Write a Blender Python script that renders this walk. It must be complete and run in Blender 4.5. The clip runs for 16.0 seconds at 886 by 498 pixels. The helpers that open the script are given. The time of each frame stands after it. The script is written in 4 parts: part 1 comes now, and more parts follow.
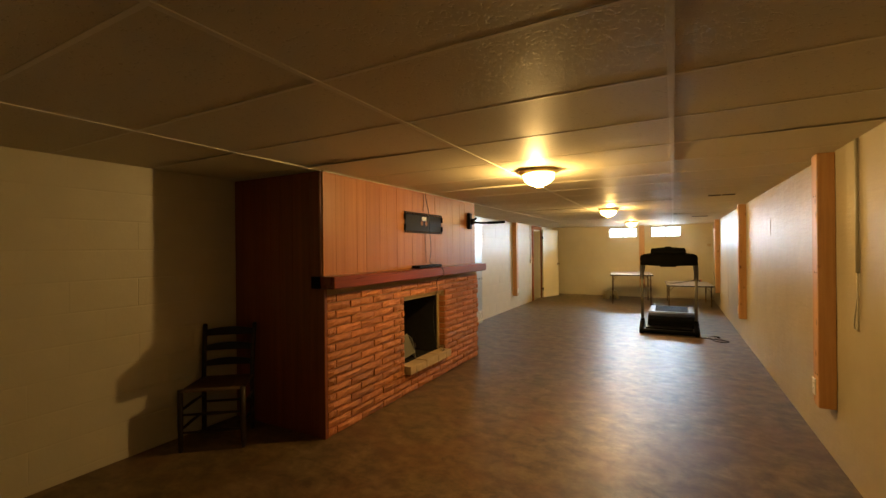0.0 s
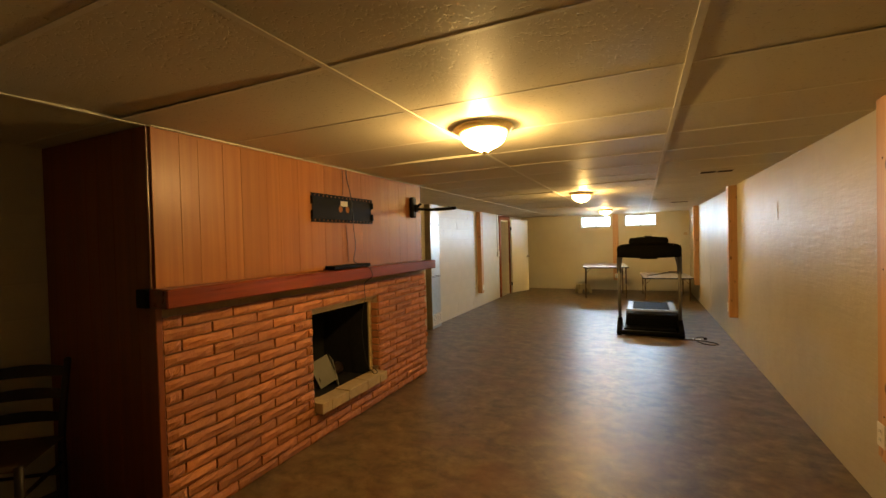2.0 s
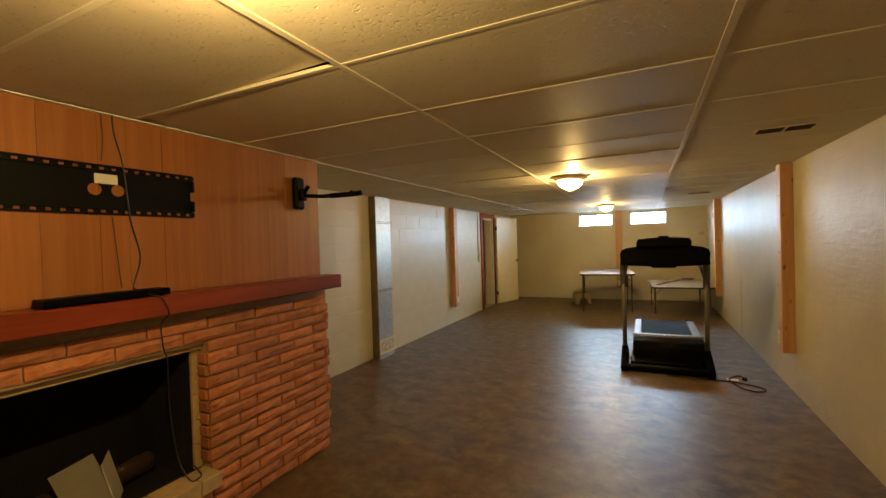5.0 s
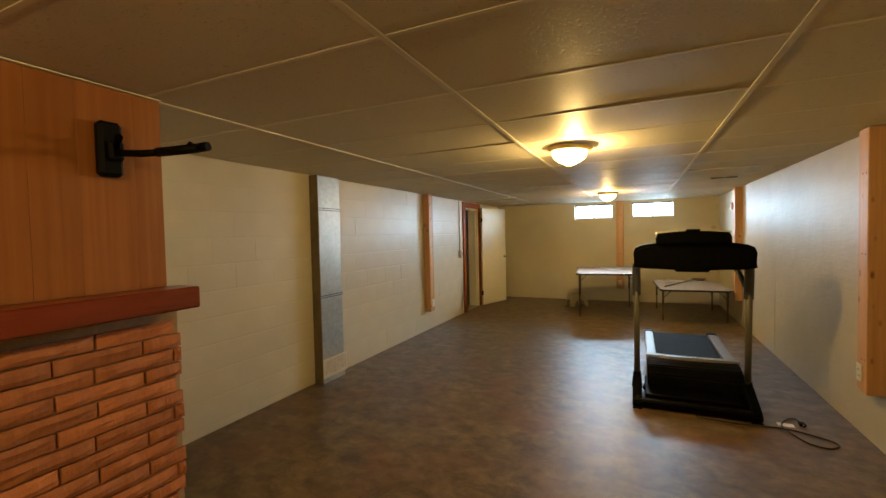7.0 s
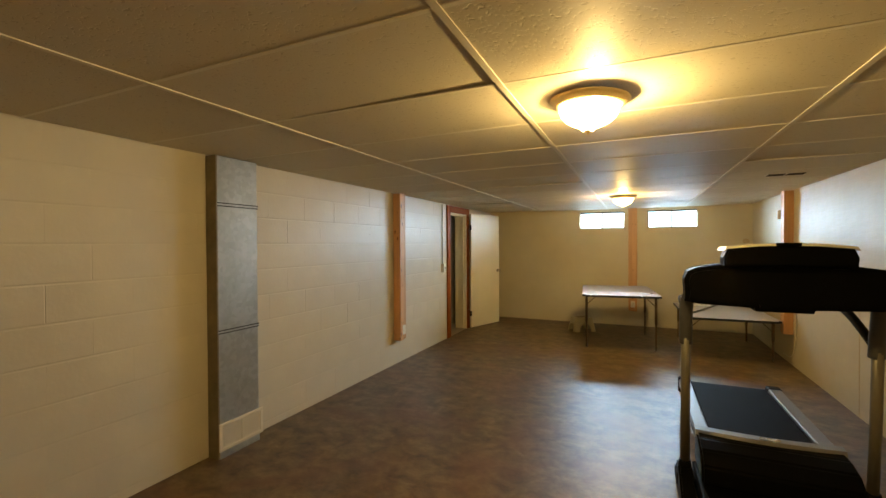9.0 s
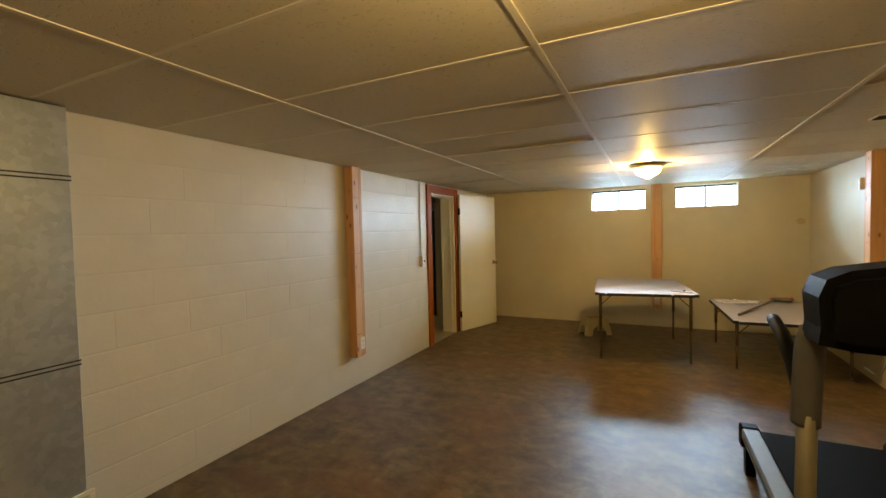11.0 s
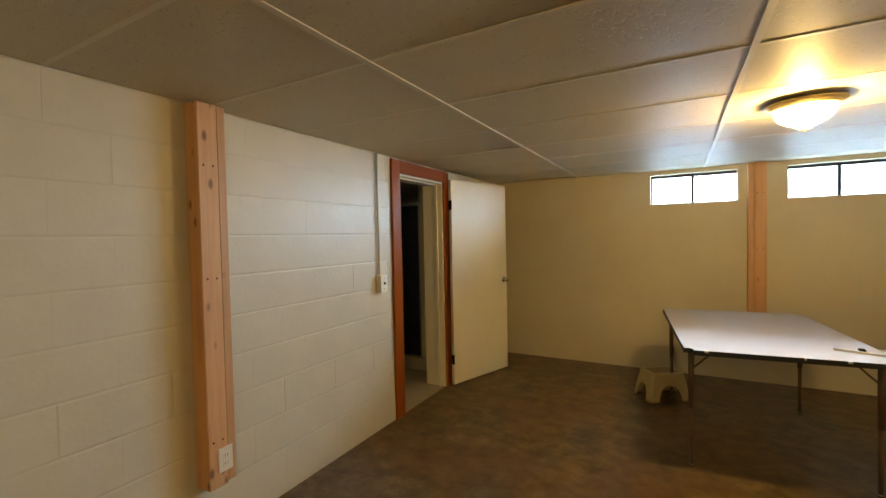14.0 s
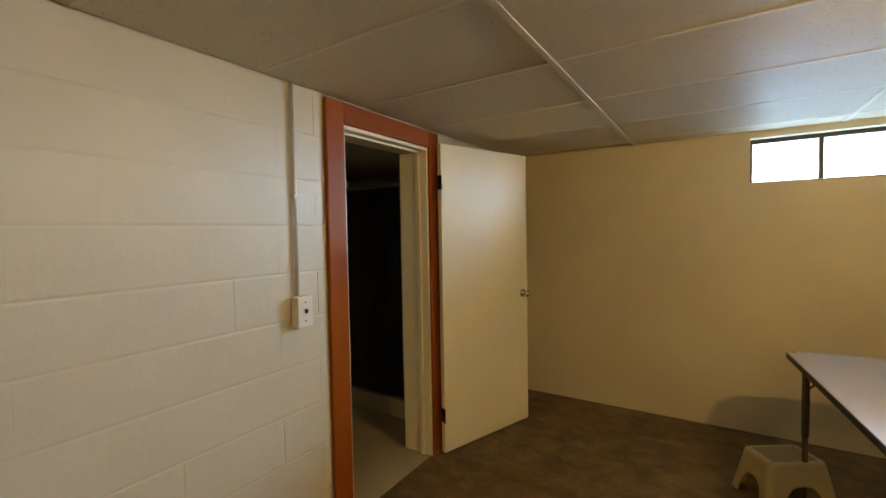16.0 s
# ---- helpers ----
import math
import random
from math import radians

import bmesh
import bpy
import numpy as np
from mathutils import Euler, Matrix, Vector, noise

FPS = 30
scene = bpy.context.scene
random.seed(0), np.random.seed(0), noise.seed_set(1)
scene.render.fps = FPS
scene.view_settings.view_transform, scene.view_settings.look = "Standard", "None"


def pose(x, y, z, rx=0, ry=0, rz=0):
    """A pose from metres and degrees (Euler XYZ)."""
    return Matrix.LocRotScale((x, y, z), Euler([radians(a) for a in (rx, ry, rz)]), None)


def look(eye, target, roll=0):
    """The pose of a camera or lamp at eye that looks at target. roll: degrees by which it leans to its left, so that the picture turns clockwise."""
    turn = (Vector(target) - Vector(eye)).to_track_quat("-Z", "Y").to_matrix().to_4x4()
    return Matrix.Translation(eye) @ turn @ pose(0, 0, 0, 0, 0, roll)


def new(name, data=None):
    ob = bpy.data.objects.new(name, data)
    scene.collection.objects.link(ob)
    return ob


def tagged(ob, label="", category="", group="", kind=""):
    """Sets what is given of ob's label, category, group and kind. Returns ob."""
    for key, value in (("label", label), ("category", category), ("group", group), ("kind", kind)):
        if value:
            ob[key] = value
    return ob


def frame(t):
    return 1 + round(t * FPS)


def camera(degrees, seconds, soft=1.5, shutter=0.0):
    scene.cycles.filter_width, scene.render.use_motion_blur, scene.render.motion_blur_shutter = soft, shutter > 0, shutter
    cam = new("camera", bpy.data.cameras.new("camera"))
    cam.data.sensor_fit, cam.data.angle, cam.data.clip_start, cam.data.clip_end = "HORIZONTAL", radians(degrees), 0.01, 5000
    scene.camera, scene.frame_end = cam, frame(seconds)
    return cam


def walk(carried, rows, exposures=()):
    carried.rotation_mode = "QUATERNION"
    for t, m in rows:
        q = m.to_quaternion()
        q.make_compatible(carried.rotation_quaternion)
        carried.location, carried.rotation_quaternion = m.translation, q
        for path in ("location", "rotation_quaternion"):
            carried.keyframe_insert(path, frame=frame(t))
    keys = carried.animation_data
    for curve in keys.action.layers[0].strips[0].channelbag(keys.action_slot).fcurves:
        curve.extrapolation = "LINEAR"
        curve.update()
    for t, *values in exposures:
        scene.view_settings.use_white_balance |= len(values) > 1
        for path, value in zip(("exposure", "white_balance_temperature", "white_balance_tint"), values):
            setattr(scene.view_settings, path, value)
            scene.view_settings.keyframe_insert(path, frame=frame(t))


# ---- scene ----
cam = camera(92.5, 16.0)
PATH = [
    (0, (0.137, 0.696, 1.467), (-0.817, 2.453, 1.466), -0.6),
    (0.5, (0.058, 0.963, 1.474), (-0.834, 2.752, 1.436), -0.6),
    (1, (0.013, 1.219, 1.466), (-0.843, 3.027, 1.447), -1.2),
    (1.5, (0.011, 1.521, 1.468), (-0.838, 3.331, 1.464), -1.8),
    (2, (-0.03, 1.83, 1.465), (-0.878, 3.641, 1.428), -1.5),
    (2.5, (-0.054, 2.106, 1.466), (-0.892, 3.922, 1.463), -1.7),
    (3, (-0.089, 2.412, 1.489), (-0.916, 4.233, 1.457), -1.7),
    (3.5, (-0.099, 2.715, 1.469), (-0.871, 4.56, 1.423), -1.5),
    (4, (-0.098, 3.016, 1.466), (-0.897, 4.849, 1.449), -2.4),
    (4.2, (-0.089, 3.151, 1.468), (-0.935, 4.963, 1.456), -2.4),
    (6.3, (-0.252, 4.349, 1.463), (-1.083, 6.167, 1.397), -0.7),
    (6.5, (-0.285, 4.491, 1.462), (-1.092, 6.319, 1.391), -1.1),
    (7, (-0.339, 4.813, 1.463), (-1.172, 6.63, 1.398), -1.3),
    (7.5, (-0.388, 5.132, 1.461), (-1.269, 6.926, 1.377), -0.6),
    (8, (-0.487, 5.456, 1.459), (-1.329, 7.268, 1.365), -1.1),
    (8.5, (-0.54, 5.8, 1.458), (-1.396, 7.607, 1.423), -1.5),
    (9, (-0.599, 6.13, 1.468), (-1.431, 7.948, 1.446), -0.3),
    (9.5, (-0.655, 6.449, 1.467), (-1.474, 8.273, 1.414), -0.7),
    (9.7, (-0.67, 6.593, 1.467), (-1.547, 8.39, 1.41), -1.0),
    (11.8, (-0.86, 7.937, 1.442), (-1.741, 9.73, 1.356), -1.5),
    (12, (-0.935, 8.081, 1.444), (-1.77, 9.896, 1.357), -1.4),
    (12.5, (-0.996, 8.435, 1.443), (-1.851, 10.24, 1.344), -1.6),
    (13, (-1.117, 8.776, 1.446), (-2.031, 10.551, 1.324), -0.1),
    (13.5, (-1.237, 9.087, 1.447), (-2.131, 10.872, 1.325), -0.8),
    (14, (-1.323, 9.429, 1.45), (-2.29, 11.179, 1.394), -1.2),
    (14.5, (-1.442, 9.779, 1.452), (-2.438, 11.512, 1.382), -1.2),
    (15, (-1.556, 10.127, 1.447), (-2.572, 11.849, 1.39), -1.7),
    (15.5, (-1.669, 10.466, 1.448), (-2.735, 12.156, 1.365), -0.5),
    (16, (-1.768, 10.787, 1.443), (-2.846, 12.47, 1.363), -1.0),
]
EXPOSURES = [(0, 0.12, 7100, 13), (2.0, -0.08, 6850, 11), (4.0, -0.28, 6450, 8), (7.0, -0.20, 6400, 7), (9.0, -0.14, 6250, 6), (12.5, -0.17, 6400, 8), (16, -0.28, 6250, 9)]
walk(cam, [(t, look(eye, target, roll)) for t, eye, target, roll in PATH], EXPOSURES)

# ---- world and light ----
world = bpy.data.worlds.new("sky")
scene.world = world
world.use_nodes = True
wn = world.node_tree.nodes
sky = wn.new("ShaderNodeTexSky")
sky.sky_type = "NISHITA"
sky.sun_disc = False
sky.sun_elevation, sky.sun_rotation = radians(38), radians(200)
world.node_tree.links.new(sky.outputs[0], wn["Background"].inputs[0])
wn["Background"].inputs[1].default_value = 0.12

sun_data = bpy.data.lights.new("sun", "SUN")
sun_data.energy, sun_data.angle, sun_data.color = 1.0, radians(15), (1.0, 0.95, 0.88)
sun = new("sun", sun_data)
sun.matrix_world = look((0, -20, 20), (0, 0, 0))

BULB = 80.0
GLASS = 24.0
BULB_COLOUR = (1.0, 0.64, 0.225)
# the bright open sky low over the ground outside the two windows
DAYLIGHT = 1450.0
d = bpy.data.lights.new("sky_daylight", "AREA")
d.shape, d.size, d.size_y, d.energy, d.color = "RECTANGLE", 3.8, 0.94, DAYLIGHT, (0.58, 0.79, 1.0)
lamp = new("sky_daylight", d)
lamp.matrix_world = look((0.20, 15.9, 2.28), (0.20, 10.0, 2.28))

# ---- small builders ----


def part(name, bm, material, parent=None, label="", smooth=False):
    me = bpy.data.meshes.new(name)
    bm.normal_update()
    bm.to_mesh(me)
    bm.free()
    me.materials.append(material)
    if smooth:
        me.polygons.foreach_set("use_smooth", [True] * len(me.polygons))
    ob = new(name, me)
    if parent:
        ob.parent = parent
    if label:
        ob["label"] = label
    return ob


def thing(name, m, label, category, group="", kind=""):
    ob = new(name)
    ob.empty_display_size = 0.1
    ob.matrix_world = m
    return tagged(ob, label, category, group, kind)


def box(bm, x0, x1, y0, y1, z0, z1, bevel=0.0, seg=1):
    b = bmesh.new()
    bmesh.ops.create_cube(b, size=1.0)
    for v in b.verts:
        v.co = Vector(((x0 + x1) / 2 + v.co.x * (x1 - x0), (y0 + y1) / 2 + v.co.y * (y1 - y0), (z0 + z1) / 2 + v.co.z * (z1 - z0)))
    if bevel:
        bmesh.ops.bevel(b, geom=list(b.edges), offset=bevel, segments=seg, profile=0.6, affect="EDGES")
    join(bm, b)
    return bm


def join(bm, b, m=None):
    """Adds the mesh b, moved by m, to bm."""
    at = {v: bm.verts.new(m @ v.co if m else v.co) for v in b.verts}
    for f in b.faces:
        nf = bm.faces.new([at[v] for v in f.verts])
        nf.smooth = f.smooth
    b.free()


def boxes(*rows, bevel=0.0):
    bm = bmesh.new()
    for r in rows:
        box(bm, *r, bevel=bevel)
    return bm


def smooth_line(points, steps=6):
    """A Catmull-Rom line through the points."""
    pts = [Vector(p) for p in points]
    pts = [2 * pts[0] - pts[1], *pts, 2 * pts[-1] - pts[-2]]
    out = []
    for a, b, c, d in zip(pts, pts[1:], pts[2:], pts[3:]):
        for i in range(steps):
            t = i / steps
            out.append(0.5 * (2 * b + (c - a) * t + (2 * a - 5 * b + 4 * c - d) * t * t + (3 * b - a - 3 * c + d) * t ** 3))
    return out + [pts[-2]]


def tube(bm, points, radius, n=8, radii=None):
    pts = [Vector(p) for p in points]
    rings, side = [], None
    for i, p in enumerate(pts):
        way = (pts[min(i + 1, len(pts) - 1)] - pts[max(i - 1, 0)]).normalized()
        if side is None:
            side = way.orthogonal().normalized()
        side = (side - way * side.dot(way)).normalized()
        up = way.cross(side)
        r = radii[i] if radii else radius
        rings.append([bm.verts.new(p + r * (side * math.cos(a) + up * math.sin(a))) for a in [k * math.tau / n for k in range(n)]])
    for a, b in zip(rings, rings[1:]):
        for k in range(n):
            f = bm.faces.new((a[k], a[(k + 1) % n], b[(k + 1) % n], b[k]))
            f.smooth = True
    bm.faces.new(rings[0][::-1])
    bm.faces.new(rings[-1])
    return bm


def lathe(bm, profile, n=32, m=None):
    """Turns a profile of (radius, height) round z."""
    m = m or Matrix()
    rings = [[bm.verts.new(m @ Vector((r * math.cos(k * math.tau / n), r * math.sin(k * math.tau / n), z))) for k in range(n)] for r, z in profile]
    for a, b in zip(rings, rings[1:]):
        for k in range(n):
            f = bm.faces.new((a[k], a[(k + 1) % n], b[(k + 1) % n], b[k]))
            f.smooth = True
    for ring, flip in ((rings[0], True), (rings[-1], False)):
        if (ring[0].co - ring[n // 2].co).length > 1e-4:
            bm.faces.new(ring[::-1] if flip else ring)
    bmesh.ops.remove_doubles(bm, verts=bm.verts[:], dist=1e-6)
    bmesh.ops.recalc_face_normals(bm, faces=bm.faces[:])
    return bm


def prism(bm, outline, y0, y1):
    """An outline of (x, z), drawn out from y0 to y1."""
    a = [bm.verts.new((x, y0, z)) for x, z in outline]
    b = [bm.verts.new((x, y1, z)) for x, z in outline]
    n = len(outline)
    for k in range(n):
        bm.faces.new((a[k], a[(k + 1) % n], b[(k + 1) % n], b[k]))
    bm.faces.new(a[::-1])
    bm.faces.new(b)
    bmesh.ops.recalc_face_normals(bm, faces=bm.faces[:])
    return bm


# ---- materials ----


class Nodes:
    """A node material in few words."""

    def __init__(self, name, rough=0.5, metal=0.0, spec=0.5):
        self.mat = bpy.data.materials.new(name)
        self.mat.use_nodes = True
        self.tree = self.mat.node_tree
        self.bsdf = self.tree.nodes["Principled BSDF"]
        self.set("Roughness", rough)
        self.set("Metallic", metal)
        self.set("Specular IOR Level", spec)
        self.coord = self.add("ShaderNodeTexCoord").outputs["Object"]

    def add(self, kind, **inputs):
        n = self.tree.nodes.new(kind)
        for k, v in inputs.items():
            self.link(v, n.inputs[k.replace("_", " ")])
        return n

    def link(self, v, socket):
        if isinstance(v, bpy.types.NodeSocket):
            self.tree.links.new(v, socket)
        else:
            socket.default_value = (*v, 1.0) if isinstance(v, tuple) and len(v) == 3 and socket.type == "RGBA" else v

    def set(self, name, v):
        self.link(v, self.bsdf.inputs[name])

    def shifted(self, scale=(1, 1, 1), per_object=0.0):
        m = self.add("ShaderNodeMapping", Vector=self.coord)
        m.inputs["Scale"].default_value = scale
        if per_object:
            r = self.math("MULTIPLY", self.random(), per_object)
            c = self.add("ShaderNodeCombineXYZ", X=r, Y=r, Z=r)
            self.tree.links.new(c.outputs[0], m.inputs["Location"])
        return m.outputs[0]

    def random(self):
        return self.add("ShaderNodeObjectInfo").outputs["Random"]

    def noise(self, scale, vector=None, detail=4.0, rough=0.55, distortion=0.0):
        return self.add("ShaderNodeTexNoise", Vector=vector or self.coord, Scale=scale, Detail=detail, Roughness=rough, Distortion=distortion).outputs["Fac"]

    def math(self, op, a, b=0.0):
        n = self.tree.nodes.new("ShaderNodeMath")
        n.operation = op
        self.link(a, n.inputs[0])
        self.link(b, n.inputs[1])
        return n.outputs[0]

    def ramp(self, fac, *stops):
        n = self.add("ShaderNodeValToRGB", Fac=fac)
        e = n.color_ramp.elements
        while len(e) < len(stops):
            e.new(0.5)
        for el, (p, c) in zip(e, stops):
            el.position, el.color = p, (*c, 1.0) if isinstance(c, tuple) else (c, c, c, 1.0)
        return n.outputs["Color"]

    def mix(self, fac, a, b, blend="MIX"):
        n = self.tree.nodes.new("ShaderNodeMix")
        n.data_type, n.blend_type = "RGBA", blend
        self.link(fac, n.inputs[0])
        self.link(a, n.inputs[6])
        self.link(b, n.inputs[7])
        return n.outputs[2]

    def bump(self, height, strength, distance, normal=None):
        n = self.add("ShaderNodeBump", Height=height, Strength=strength, Distance=distance)
        if normal:
            self.tree.links.new(normal, n.inputs["Normal"])
        return n.outputs[0]


def paint(name, colour, rough=0.45, bumps=((60, 0.25, 0.002),), patch=0.06, streak=None, spec=0.5):
    m = Nodes(name, rough, spec=spec)
    big = m.noise(1.3, detail=5)
    fine = m.noise(9, detail=6)
    dark = tuple(c * (1 - 2 * patch) for c in colour)
    c = m.mix(m.ramp(big, (0.35, 0.0), (0.7, 1.0)), dark, colour)
    c = m.mix(m.math("MULTIPLY", m.ramp(fine, (0.55, 0.0), (0.8, 1.0)), 0.25), c, tuple(v * 0.86 for v in colour))
    m.set("Base Color", c)
    m.set("Roughness", m.math("ADD", m.math("MULTIPLY", fine, 0.22), rough - 0.11))
    n = None
    for scale, strength, dist in bumps:
        n = m.bump(m.noise(scale, detail=3), strength, dist, n)
    if streak:
        n = m.bump(m.noise(streak[0], m.shifted(streak[1]), detail=3), streak[2], streak[3], n)
    m.set("Normal", n)
    return m.mat


def wood(name, light, dark, grain=(30, 30, 1.2), rough=0.4, knots=False, per_object=7.0, swing=0.25, coat=0.0, spec=0.5):
    m = Nodes(name, rough, spec=spec)
    v = m.shifted(grain, per_object)
    g = m.noise(1.0, v, detail=6, rough=0.6, distortion=0.6)
    c = m.mix(m.ramp(g, (0.3, 0.0), (0.7, 1.0)), dark, light)
    w = m.noise(0.35, v, detail=3, distortion=1.0)
    c = m.mix(m.math("MULTIPLY", m.ramp(w, (0.45, 0.0), (0.75, 1.0)), 0.45), c, dark)
    if knots:
        k = m.add("ShaderNodeTexVoronoi", Vector=m.shifted((15, 15, 7), 11.0), Scale=1.0)
        some = m.ramp(k.outputs["Color"], (0.36, 0.0), (0.40, 1.0))
        spot = m.math("MULTIPLY", m.ramp(k.outputs["Distance"], (0.10, 1.0), (0.22, 0.0)), some)
        c = m.mix(m.math("MULTIPLY", spot, 0.85), c, (0.15, 0.055, 0.020))
    r = m.math("ADD", m.math("MULTIPLY", m.random(), swing), 1 - swing / 2)
    h = m.add("ShaderNodeHueSaturation", Color=c, Value=r)
    m.set("Base Color", h.outputs[0])
    m.set("Roughness", m.math("ADD", m.math("MULTIPLY", g, 0.2), rough - 0.1))
    m.set("Coat Weight", coat)
    m.set("Coat Roughness", 0.25)
    m.set("Normal", m.bump(g, 0.25, 0.001))
    return m.mat


def plain(name, colour, rough=0.5, metal=0.0, vary=0.15, scale=18, bump=0.1, spec=0.5):
    m = Nodes(name, rough, metal, spec)
    n = m.noise(scale, detail=5)
    m.set("Base Color", m.mix(n, tuple(c * (1 - vary) for c in colour), tuple(min(1.0, c * (1 + vary)) for c in colour)))
    m.set("Roughness", m.math("ADD", m.math("MULTIPLY", m.noise(scale * 3), 0.2), max(0.02, rough - 0.1)))
    m.set("Normal", m.bump(m.noise(scale * 6), bump, 0.0006))
    return m.mat


def floor_material():
    m = Nodes("mottled_brown_vinyl", 0.45, spec=0.36)
    warp = m.shifted((1.0, 1.2, 1.0))
    a = m.noise(5.6, warp, detail=8, rough=0.68, distortion=0.35)
    b = m.noise(10.0, warp, detail=7, rough=0.64, distortion=0.4)
    t = m.noise(1.9, detail=3, distortion=0.5)
    fine = m.noise(42, warp, detail=4, rough=0.65)
    c = m.ramp(a, (0.34, (0.060, 0.041, 0.022)), (0.46, (0.112, 0.075, 0.036)), (0.56, (0.158, 0.107, 0.052)), (0.70, (0.215, 0.155, 0.082)))
    c = m.mix(m.math("MULTIPLY", m.ramp(b, (0.50, 0.0), (0.70, 1.0)), 0.50), c, (0.044, 0.032, 0.021))
    c = m.mix(m.math("MULTIPLY", m.ramp(t, (0.45, 0.0), (0.65, 1.0)), 0.45), c, (0.140, 0.060, 0.028))
    c = m.mix(m.math("MULTIPLY", m.ramp(fine, (0.50, 0.0), (0.72, 1.0)), 0.22), c, (0.045, 0.032, 0.020))
    m.set("Base Color", c)
    m.set("Roughness", m.math("ADD", m.math("MULTIPLY", b, 0.14), 0.34))
    n = m.bump(m.noise(26, warp, detail=3), 0.12, 0.0015)
    m.set("Normal", m.bump(m.noise(4.0, detail=3), 0.18, 0.012, n))
    return m.mat


def tile_material():
    m = Nodes("fissured_ceiling_tile", 0.6, spec=0.13)
    isl = m.add("ShaderNodeNewGeometry").outputs["Random Per Island"]
    v = m.add("ShaderNodeMapping", Vector=m.coord)
    v.inputs["Scale"].default_value = (1.0, 1.6, 1.0)
    pit = m.noise(62, v.outputs[0], detail=2, rough=0.45, distortion=0.6)
    broad = m.noise(1.6, detail=4)
    c = m.mix(broad, (0.66, 0.61, 0.48), (0.73, 0.68, 0.54))
    c = m.mix(m.math("MULTIPLY", isl, 0.22), c, (0.49, 0.43, 0.32))
    c = m.mix(m.ramp(pit, (0.63, 0.0), (0.69, 0.38)), c, (0.30, 0.24, 0.15))
    m.set("Base Color", c)
    n = m.bump(m.ramp(pit, (0.60, 1.0), (0.68, 0.0)), 0.45, 0.002)
    m.set("Normal", m.bump(m.noise(110, detail=2), 0.10, 0.001, n))
    m.set("Roughness", m.math("ADD", m.math("MULTIPLY", broad, 0.15), 0.47))
    return m.mat


def brick_material():
    m = Nodes("rock_faced_brick", 0.8)
    v = m.shifted((1, 1, 1), 9.0)
    a = m.noise(6, v, detail=5, rough=0.55)
    b = m.noise(60, v, detail=4, rough=0.7)
    c = m.mix(m.ramp(a, (0.3, 0.0), (0.72, 1.0)), (0.38, 0.130, 0.046), (0.51, 0.200, 0.080))
    c = m.mix(m.math("MULTIPLY", m.ramp(b, (0.5, 0.0), (0.75, 1.0)), 0.15), c, (0.19, 0.06, 0.025))
    h = m.add("ShaderNodeHueSaturation", Color=c, Value=m.math("ADD", m.math("MULTIPLY", m.random(), 0.4), 0.8))
    m.set("Base Color", h.outputs[0])
    n = m.bump(m.noise(20, v, detail=4), 0.5, 0.008)
    m.set("Normal", m.bump(b, 0.25, 0.0015, n))
    return m.mat


def rush_material():
    m = Nodes("woven_rush", 0.75)
    w = m.add("ShaderNodeTexWave", Vector=m.shifted((1, 1, 1)), Scale=26.0, Distortion=3.0)
    c = m.mix(w.outputs["Fac"], (0.05, 0.027, 0.012), (0.13, 0.075, 0.035))
    m.set("Base Color", c)
    m.set("Normal", m.bump(w.outputs["Fac"], 0.7, 0.004))
    return m.mat


def lit_glass():
    """Thin frosted glass: part of the bulb's light goes straight through, the rest makes it glow."""
    m = Nodes("lit_frosted_glass", 0.3)
    m.set("Base Color", (0.9, 0.88, 0.82))
    m.set("Emission Color", BULB_COLOUR)
    m.set("Emission Strength", GLASS)
    clear = m.add("ShaderNodeBsdfTransparent")
    both = m.add("ShaderNodeMixShader", Fac=0.35)
    m.tree.links.new(clear.outputs[0], both.inputs[1])
    m.tree.links.new(m.bsdf.outputs[0], both.inputs[2])
    m.tree.links.new(both.outputs[0], m.tree.nodes["Material Output"].inputs["Surface"])
    return m.mat


def galvanised():
    m = Nodes("galvanised_sheet", 0.38, 0.7)
    v = m.add("ShaderNodeTexVoronoi", Vector=m.coord, Scale=32.0).outputs["Color"]
    n = m.noise(3.5, detail=5)
    c = m.mix(n, (0.34, 0.37, 0.37), (0.54, 0.57, 0.57))
    c = m.mix(0.16, c, m.ramp(v, (0.2, 0.25), (0.8, 0.75)), "OVERLAY")
    m.set("Base Color", c)
    m.set("Roughness", m.math("ADD", m.math("MULTIPLY", n, 0.25), 0.28))
    m.set("Normal", m.bump(m.noise(7), 0.25, 0.01))
    return m.mat


CREAM = (0.68, 0.625, 0.49)
M_block = paint("cream_block_paint", CREAM, 0.42, ((55, 0.3, 0.002), (7, 0.25, 0.006)))
M_wall = paint("cream_wall_paint", (0.65, 0.585, 0.41), 0.5, ((90, 0.2, 0.0015), (3, 0.12, 0.01)))
M_gloss = paint("cream_gloss_paint", (0.56, 0.495, 0.345), 0.50, ((80, 0.2, 0.0015), (22, 0.20, 0.004), (4, 0.35, 0.014)), streak=(1.0, (7, 5, 34), 0.40, 0.006), spec=0.24)
M_floor = floor_material()
M_tile = tile_material()
M_tee = plain("white_tee_bar", (0.76, 0.72, 0.60), 0.5, 0.0, 0.08, spec=0.3)
M_slab = plain("shade_dark_slab", (0.05, 0.04, 0.03), 0.9)
M_brick = brick_material()
M_mortar = plain("grey_tan_mortar", (0.40, 0.28, 0.16), 0.9, 0.0, 0.3, 40, 0.5)
